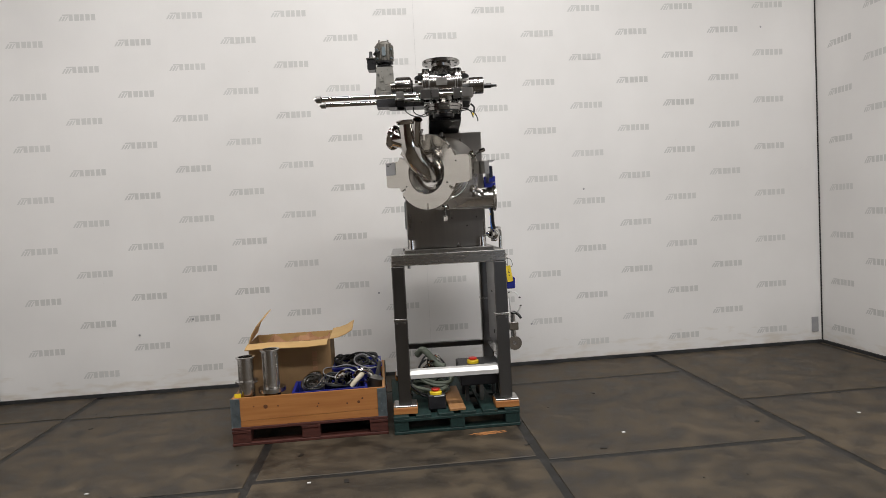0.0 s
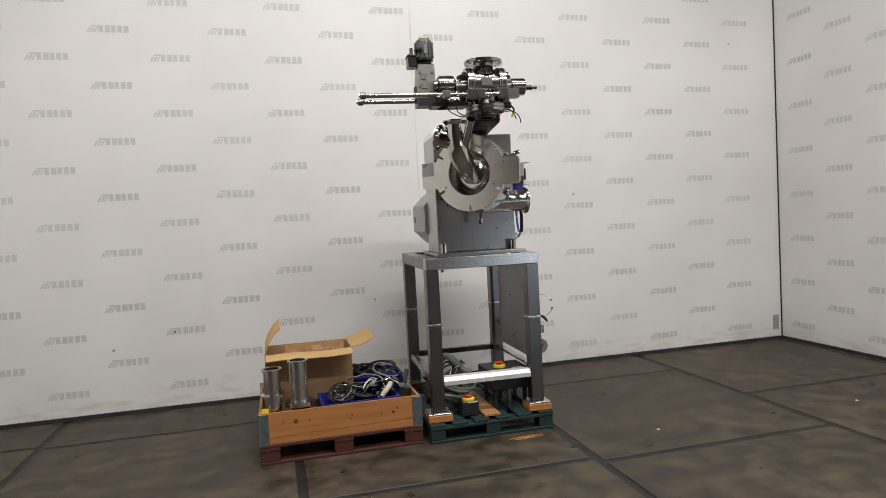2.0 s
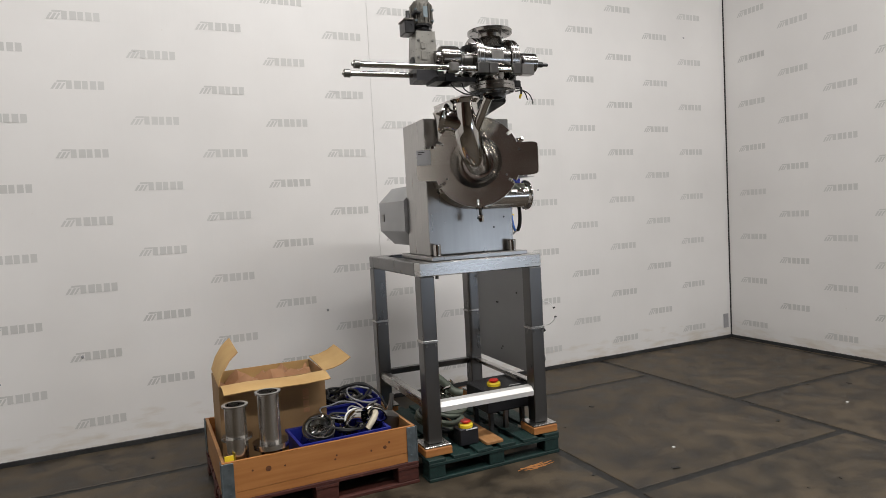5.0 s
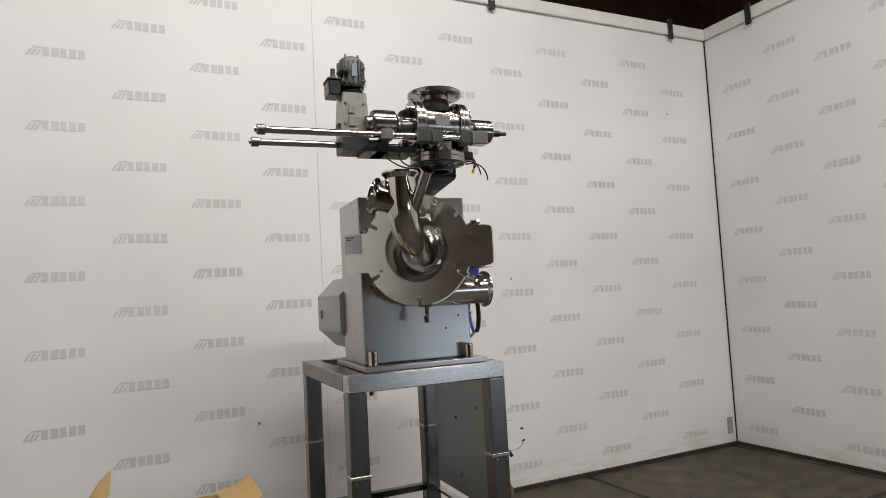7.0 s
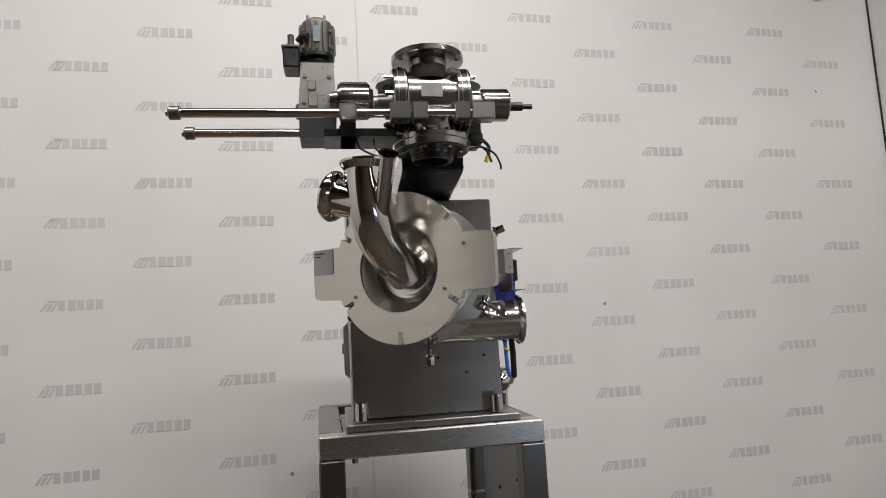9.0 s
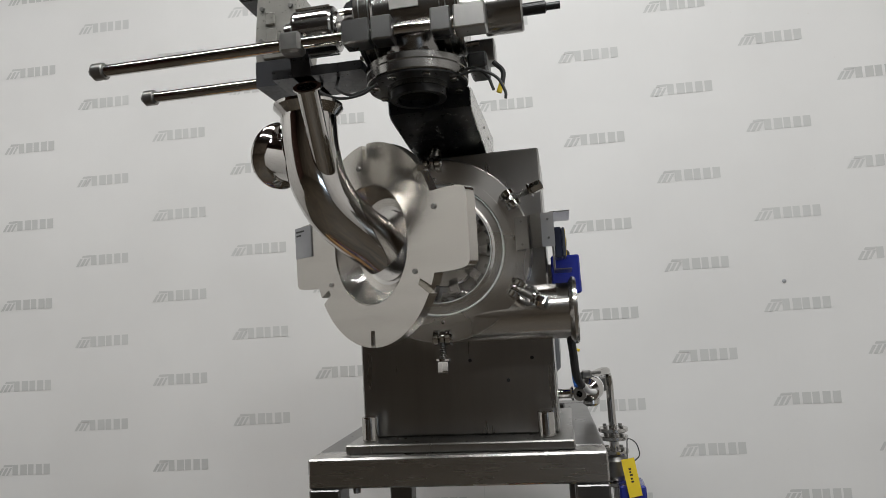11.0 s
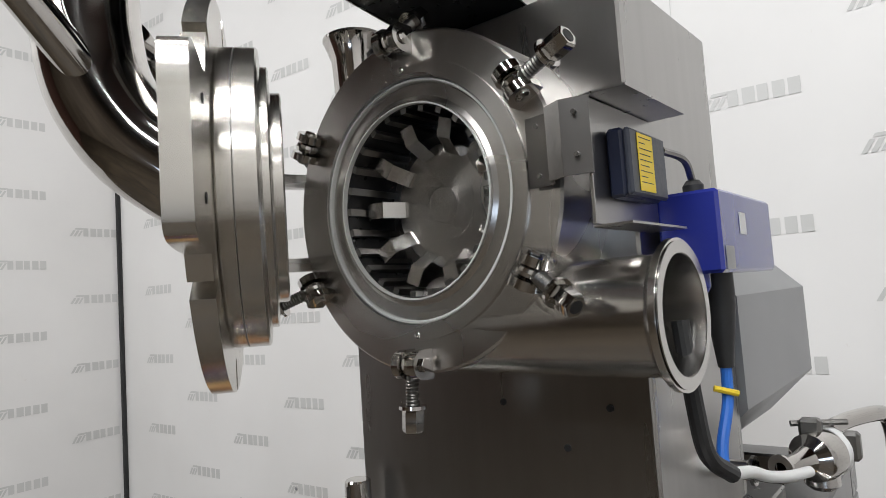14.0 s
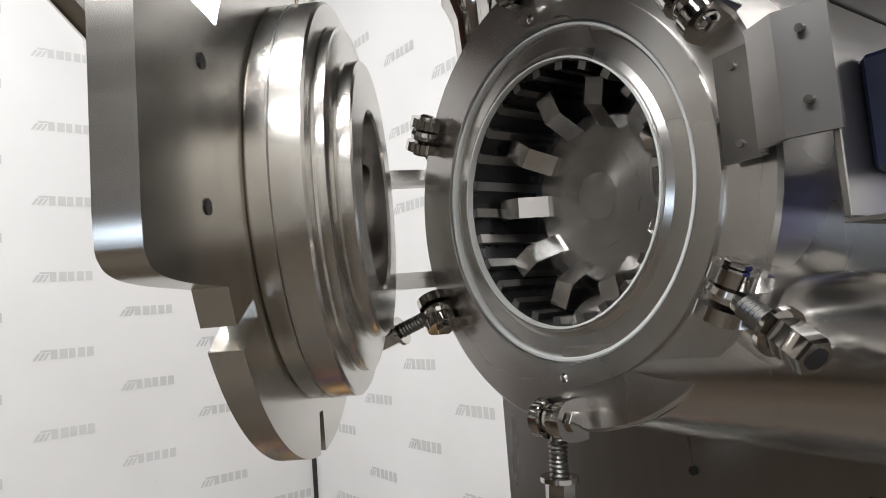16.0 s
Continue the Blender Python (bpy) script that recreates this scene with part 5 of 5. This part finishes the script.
for x, y, z in ((-1.215, -1.904, 2.085), (-1.215, -1.904, 2.015), (-1.135, -1.945, 2.08), (-1.135, -1.945, 2.025)):
    part("screw_hole", R((x, y + 0.004, z), (x, y - 0.001, z), 0.0035, 10), DULL, br)
part("tray", B((-1.128, -1.122, -1.93, -1.72, 1.935, 2.10), bev=0.001), STEEL, br)
part("tray_lip", B((-1.128, -1.07, -1.93, -1.72, 2.101, 2.104)), STEEL, br)
part("tray_lip", B((-1.128, -1.075, -1.93, -1.74, 1.931, 1.934)), STEEL, br)
sb = part("sensor_box", B((-1.121, -1.098, -1.888, -1.765, 1.970, 2.062), bev=0.004), NAVY, br, "dark blue sensor box with a yellow label")
part("cover", B((-1.0975, -1.088, -1.888, -1.765, 1.972, 2.060), bev=0.003), SLATE, sb)
yl = part("yellow_label", B((-1.0875, -1.0865, -1.865, -1.815, 1.978, 2.055)), YELLOW, sb, "yellow label with dark lines of print")
bm = bmesh.new()
for k, w in enumerate((0.04, 0.02, 0.042, 0.036, 0.04, 0.03, 0.04, 0.022, 0.038)):
    add_box(bm, -1.0864, -1.0861, -1.862, -1.862 + w, 2.049 - 0.0075 * k, 2.0501 - 0.0075 * k)
part("printed_lines", bm, RUBBER, yl)
bb = thing("junction_box", (-1.09, -1.53, 1.86), "enamelled blue junction box with a white mark and cable glands", "box", MM)
jb = part("case", B((-1.138, -1.045, -1.685, -1.375, 1.865, 1.992), bev=0.005), BLUEBOX, bb)
part("white_mark", B((-1.0445, -1.0435, -1.585, -1.55, 1.925, 1.96)), WHITEPLASTIC, jb)
part("grey_mark", B((-1.0445, -1.0435, -1.672, -1.63, 1.870, 1.905)), GREYLABEL, jb)
part("mounting_arm", B((-1.152, -1.136, -1.62, -1.42, 1.88, 1.97), bev=0.002), STEEL, bb)
part("gland", L((-1.09, -1.65, 1.992), (0, 0, 1), [(0, 0), (0.016, 0), (0.016, 0.012), (0.01, 0.02), (0, 0.02)], 14), RUBBER, bb)
part("gland", L((-1.09, -1.66, 1.865), (0, 0, -1), [(0, 0), (0.016, 0), (0.016, 0.02), (0.01, 0.03), (0, 0.03)], 14), BLUEBOX, bb)
part("sleeve", L((-1.085, -1.59, 1.865), (0, 0, -1), [(0, 0), (0.024, 0), (0.024, 0.05), (0.012, 0.15), (0, 0.15)], 18), RUBBER, bb, "black rubber sleeve")
part("blue_cable", W([(-1.085, -1.59, 1.72), (-1.085, -1.60, 1.66), (-1.09, -1.63, 1.60), (-1.085, -1.645, 1.56)], 0.009, 12), BLUECABLE, bb, "bright blue cable")
part("cable_tie", R((-1.098, -1.618, 1.685), (-1.068, -1.598, 1.675), 0.005, 8), YELLOW, bb)
part("grey_cable", W([(-1.09, -1.65, 2.01), (-1.087, -1.69, 2.04), (-1.093, -1.765, 2.045)], 0.006, 8), DULL, bb)
part("black_cable", W([(-1.10, -1.735, 1.80), (-1.09, -1.735, 1.68), (-1.085, -1.715, 1.605), (-1.07, -1.66, 1.566)], 0.013, 12), RUBBER, bb)
part("wrapped_cable", W([(-1.07, -1.665, 1.567), (-1.06, -1.60, 1.556), (-1.05, -1.54, 1.535), (-1.035, -1.47, 1.520), (-1.02, -1.40, 1.512)], 0.0095, 14), WHITEPLASTIC, bb, "grey-white wrapped cable end")

# ---------- pipework at the flank of the stand ----------
pw = thing("pipe_run", (-0.95, -1.0, 0.5), "stainless pipe with a valve, flanges and a blue actuator", "pipe", MM)
part("stub", L((-1.1525, -1.44, 1.514), (1, 0, 0), [(0, 0), (0.017, 0), (0.017, 0.045), (0.026, 0.05), (0.026, 0.056), (0.014, 0.056), (0.013, 0.03), (0, 0.03)], 20), POLISH, pw)
vv = part("valve_body", L((-1.075, -1.36, 1.50), (0.42, 1, 0.05), [(0.012, 0), (0.026, 0), (0.026, 0.006), (0.017, 0.012), (0.019, 0.05), (0.026, 0.075), (0.045, 0.09), (0.048, 0.11), (0.045, 0.14), (0.03, 0.15), (0.0, 0.15)], 28), POLISH, pw)
part("valve_bonnet", L((-1.03, -1.245, 1.50), (0, 0, -1), [(0, 0), (0.03, 0), (0.032, 0.05), (0.02, 0.06), (0, 0.06)], 20), TURNED, vv)
part("white_collar", L((-1.025, -1.215, 1.505), (0.5, 1, 0), [(0.03, 0), (0.046, 0), (0.048, 0.012), (0.04, 0.03), (0.03, 0.03)], 24), WHITEPLASTIC, vv, "white plastic collar")
part("valve_clamp", B((-1.06, -1.02, -1.265, -1.235, 1.535, 1.575), bev=0.006), DULL, vv)
part("clamp_screw", R((-1.075, -1.25, 1.562), (-0.985, -1.20, 1.562), 0.006, 8), DULL, vv)
part("wing_nut", B((-0.995, -0.965, -1.22, -1.19, 1.49, 1.545), bev=0.006), DULL, vv)
part("bent_pipe", sweep(bmesh.new(), smooth_path([(-1.02, -1.2, 1.545), (-0.99, -1.12, 1.552), (-0.955, -1.03, 1.55), (-0.947, -0.965, 1.535), (-0.940, -0.945, 1.50), (-0.939, -0.94, 1.45), (-0.939, -0.94, 1.30)], 8), 0.0165, 18), POLISH, pw)
FPX, FPY = -0.939, -0.94
for z, r in ((1.295, 0.062), (1.262, 0.06), (1.205, 0.058), (1.075, 0.055)):
    fl = part("pipe_flange", L((FPX, FPY, z), (0, 0, 1), [(0.012, -0.008), (r - 0.003, -0.008), (r, -0.005), (r, 0.006), (r - 0.003, 0.008), (0.012, 0.008), (0.012, -0.008)], 32), TURNED, pw)
    for k in range(4):
        t = 2 * math.pi * (k + 0.5) / 4
        part("flange_nut", hexnut(bmesh.new(), (FPX + (r - 0.016) * math.cos(t), FPY + (r - 0.016) * math.sin(t), z + 0.0085), (0, 0, 1), 0.009, 0.01), DULL, fl)
part("pipe_neck", sweep(bmesh.new(), smooth_path([(FPX, FPY, 1.285), (FPX, FPY, 0.80), (FPX, FPY, 0.73), (FPX - 0.003, FPY - 0.02, 0.705), (FPX - 0.006, FPY - 0.06, 0.70), (-0.945, -1.52, 0.70), (-0.945, -1.56, 0.70)], 6), 0.02, 18), TURNED, pw)
SX, SY = -0.945, -1.60
part("valve_post", R((SX, SY, 0.60), (SX, SY, 0.86), 0.02, 20), TURNED, pw)
part("ball_valve", L((FPX, FPY, 1.19), (0, 0, -1), [(0, 0), (0.04, 0), (0.05, 0.02), (0.05, 0.08), (0.04, 0.10), (0, 0.10)], 24), DULL, pw)
for z in (1.225, 1.165):
    part("bracket_bar", R((FX1 + 0.001, -1.0, z), (FPX - 0.03, -0.96, z), 0.009, 12), POLISH, pw)
bx = part("actuator", B((-0.94, -0.835, -1.06, -0.92, 0.985, 1.09), bev=0.008), BLUEBOX, pw, "blue actuator box")
part("white_mark", B((-0.885, -0.86, -1.035, -1.005, 1.0905, 1.0915)), WHITEPLASTIC, bx)
part("mark_line", B((-0.872, -0.868, -1.06, -0.925, 1.0905, 1.0912)), WHITEPLASTIC, bx)
lv = part("lever", W([(-0.955, -1.61, 0.845), (-0.93, -1.63, 0.85), (-0.905, -1.65, 0.835), (-0.885, -1.66, 0.805)], 0.011, 10), RUBBER, pw, "black valve lever")
part("white_joint", B((-0.985, -0.905, -1.64, -1.56, 0.705, 0.77), bev=0.006), TURNED, pw)
part("end_flange", L((SX, -1.64, 0.60), (0, -1, 0), [(0.018, 0), (0.055, 0), (0.058, 0.004), (0.058, 0.018), (0.018, 0.018), (0.018, 0)], 32), TURNED, pw)
part("end_elbow", W([(SX, SY, 0.68), (SX, SY, 0.63), (SX, SY - 0.015, 0.60), (SX, -1.64, 0.60)], 0.022, 18), TURNED, pw)
tg = thing("yellow_tag", (-0.885, -1.02, 1.06), "yellow plastic tag with handwriting tied to the pipe flange", "tag", MM)
m = Matrix.Translation((-0.902, -1.072, 1.20)) @ Matrix.Rotation(radians(-8), 4, "Y") @ Matrix.Rotation(radians(8), 4, "Z")
bm = bmesh.new()
add_box(bm, -0.025, 0.028, -0.001, 0.001, -0.15, 0.0, m=m)
part("card", bm, YELLOW, tg)
bm = bmesh.new()
for k, (zz, w) in enumerate(((-0.04, 0.010), (-0.052, 0.008), (-0.064, 0.012), (-0.078, 0.008), (-0.09, 0.011))):
    add_box(bm, -0.004, -0.004 + w, -0.0022, -0.0014, zz - 0.004, zz + 0.003, m=m)
part("handwriting", bm, RUBBER, tg)
part("tie", W([(-0.902, -1.072, 1.195), (-0.895, -1.03, 1.235), (-0.885, -0.985, 1.262), (-0.855, -0.99, 1.245), (-0.845, -1.0, 1.20), (-0.87, -1.01, 1.175)], 0.0025, 6), RUBBER, tg)
rp = [Vector((-0.965 + 0.052 * math.cos(0.5 + 2 * math.pi * k / 16), -1.80 - 0.07 * math.cos(0.5 + 2 * math.pi * k / 16), 0.965 + 0.085 * math.sin(0.5 + 2 * math.pi * k / 16))) for k in range(15)]
cl = thing("cable_loop", (-0.965, -1.80, 0.88), "thin white cable loop with black ties hanging beside the stand", "cable", MM)
part("cable", W(rp, 0.003, 6, 4), WHITEPLASTIC, cl)
for k in (0, 4, 14):
    part("tie", R(rp[k] - Vector((0.007, 0, 0)), rp[k] + Vector((0.007, 0, 0.003)), 0.006, 8), RUBBER, cl)
part("cable_tail", W([rp[8], (-1.0, -1.76, 0.94), (-0.985, -1.70, 0.98), (-0.96, -1.62, 0.86)], 0.003, 6, 4), WHITEPLASTIC, cl)

# ---------- controls and clutter under the stand ----------
def stop_button(parent, x, y, z):
    base = part("button_base", L((x, y, z), (0, 0, 1), [(0, 0), (0.05, 0), (0.05, 0.018), (0.046, 0.024), (0, 0.024)], 24), YELLOW, parent, "yellow button ring")
    part("button", L((x, y, z + 0.024), (0, 0, 1), [(0, 0), (0.022, 0), (0.022, 0.006), (0.034, 0.009), (0.036, 0.016), (0.030, 0.021), (0, 0.023)], 24), RED, base, "red mushroom push button")


c1 = thing("stop_box", (-1.62, -1.80, 0.145), "small black control box with a red stop button", "control box")
part("case", B((-1.69, -1.55, -1.86, -1.75, 0.146, 0.262), bev=0.006), BLACKPLASTIC, c1)
part("white_edge", B((-1.645, -1.56, -1.8615, -1.8602, 0.25, 0.258)), WHITEPLASTIC, c1)
stop_button(c1, -1.625, -1.815, 0.2621)
c2 = thing("control_box", (-1.24, -1.55, 0.145), "black control cabinet on legs with a red stop button", "control box")
part("case", B((-1.41, -1.06, -1.74, -1.42, 0.285, 0.448), bev=0.008), BLACKPLASTIC, c2)
for x in (-1.37, -1.25, -1.11):
    for y in (-1.70, -1.47):
        part("leg", B((x, x + 0.03, y, y + 0.03, 0.1445, 0.284), bev=0.002), DULL if x == -1.25 else RUBBER, c2)
part("white_edge", B((-1.20, -1.10, -1.7, -1.692, 0.4485, 0.451)), WHITEPLASTIC, c2)
stop_button(c2, -1.287, -1.625, 0.4485)
GREENHOSE = surface("green_hose", (0.10, 0.12, 0.09), (0.16, 0.18, 0.14), (0.45, 0.6), 0, 9, (1, 1, 1), 90, 0.01)
curl("green_hose", (-1.66, -1.45, 0.20), 0.15, (0.1, 0.1, 0), 3.2, 0.017, GREENHOSE, "grey-green hose coiled on the green pallet", "hose", 0.25, 21)
curl("green_hose", (-1.58, -1.42, 0.30), 0.12, (0.5, 0.1, 0), 2.2, 0.016, GREENHOSE, "grey-green hose coiled on the green pallet", "hose", 0.3, 22)
curl("black_cable", (-1.72, -1.52, 0.24), 0.12, (0.3, 0.5, 0), 2.4, 0.009, RUBBER, "black cable coiled on the green pallet", "cable", 0.4, 23)
curl("black_cable", (-1.62, -1.35, 0.36), 0.11, (0.8, 0.3, 0), 2.4, 0.008, RUBBER, "black cable coiled under the stand", "cable", 0.4, 24)
single("braided_hose", W([(-1.74, -1.40, 0.50), (-1.69, -1.45, 0.55), (-1.63, -1.50, 0.50), (-1.58, -1.55, 0.44), (-1.52, -1.58, 0.42)], 0.028, 16), GREENHOSE, "thick grey-green hose bent upright under the stand", "hose")
bm = bmesh.new()
random.seed(31)
for k in range(16):
    c = Vector((-1.70 + 0.16 * random.random(), -1.55 + 0.06 * random.random(), 0.38 + 0.10 * random.random()))
    d = Vector((random.random() - 0.5, random.random() - 0.5, random.random() - 0.5)).normalized()
    rod(bm, c, c + d * 0.05, 0.010, 10)
single("steel_couplings", bm, POLISH, "small shiny hose couplings lying among the coiled hoses", "fittings", kind="stuff")

# twigs and crumbs on the floor
bm = bmesh.new()
random.seed(41)
for k in range(60):
    x, y = -6 + 9 * random.random(), -0.3 - 5.5 * random.random()
    if -3.4 < x < -0.8 and -2.05 < y < -0.6:
        continue
    s = 0.004 + 0.012 * random.random() ** 2
    m = Matrix.Translation((x, y, 0.0015)) @ Matrix.Rotation(random.random() * 6.28, 4, "Z")
    add_box(bm, -s * 2, s * 2, -s, s, 0, 0.002, m=m)
single("floor_crumbs", bm, JOINT, "dark crumbs and flecks scattered on the concrete floor", "debris", kind="stuff")
bm = bmesh.new()
for k in range(12):
    c = Vector((-1.42 + 0.2 * random.random(), -2.14 + 0.06 * random.random(), 0.003))
    d = Vector((1, 0.6 * (random.random() - 0.5), 0)).normalized()
    rod(bm, c, c + d * (0.05 + 0.1 * random.random()), 0.0025, 6)
single("wood_splinters", bm, PINE, "thin wood splinters on the floor beside the green pallet", "debris", kind="stuff")
bm = bmesh.new()
for x, y in ((-0.27, -2.33), (-4.0, -2.6), (-2.55, -2.75), (1.6, -2.35)):
    add_box(bm, x - 0.012, x + 0.012, y - 0.008, y + 0.008, 0.0005, 0.004)
single("paper_scraps", bm, WHITEPLASTIC, "small white paper scraps on the concrete floor", "debris", kind="stuff")

# ---------- floor ----------
fl = tagged(single("floor", B((-9.0, 6.0, HY, 3.0, -0.2, -0.006)), JOINT), "worn grey-brown concrete slab floor with dark joints", "floor", kind="structure")
random.seed(51)
cols = [-9.0, -6.95, -4.98, -2.95, -0.975, 0.955, 2.92, 4.9, 6.0]
offs = [-0.75, -0.75, -0.80, -0.70, -0.78, -1.80, -1.80, -1.80]
g = 0.03
for i, (x0, x1) in enumerate(zip(cols, cols[1:])):
    ys = [3.0 - 0.02]
    y = offs[i] + 1.96 * 1
    while y > HY:
        if y < 2.5:
            ys.append(y)
        y -= 1.96
    ys.append(HY)
    for y1, y0 in zip(ys, ys[1:]):
        bm = bmesh.new()
        q = lambda: (random.random() - 0.5) * 0.012
        add_box(bm, x0 + g + q(), x1 - g + q(), y0 + g + q(), y1 - g + q(), -0.15, q() * 0.1, bev=0.004)
        part("slab", bm, SLAB, fl, smooth=False)
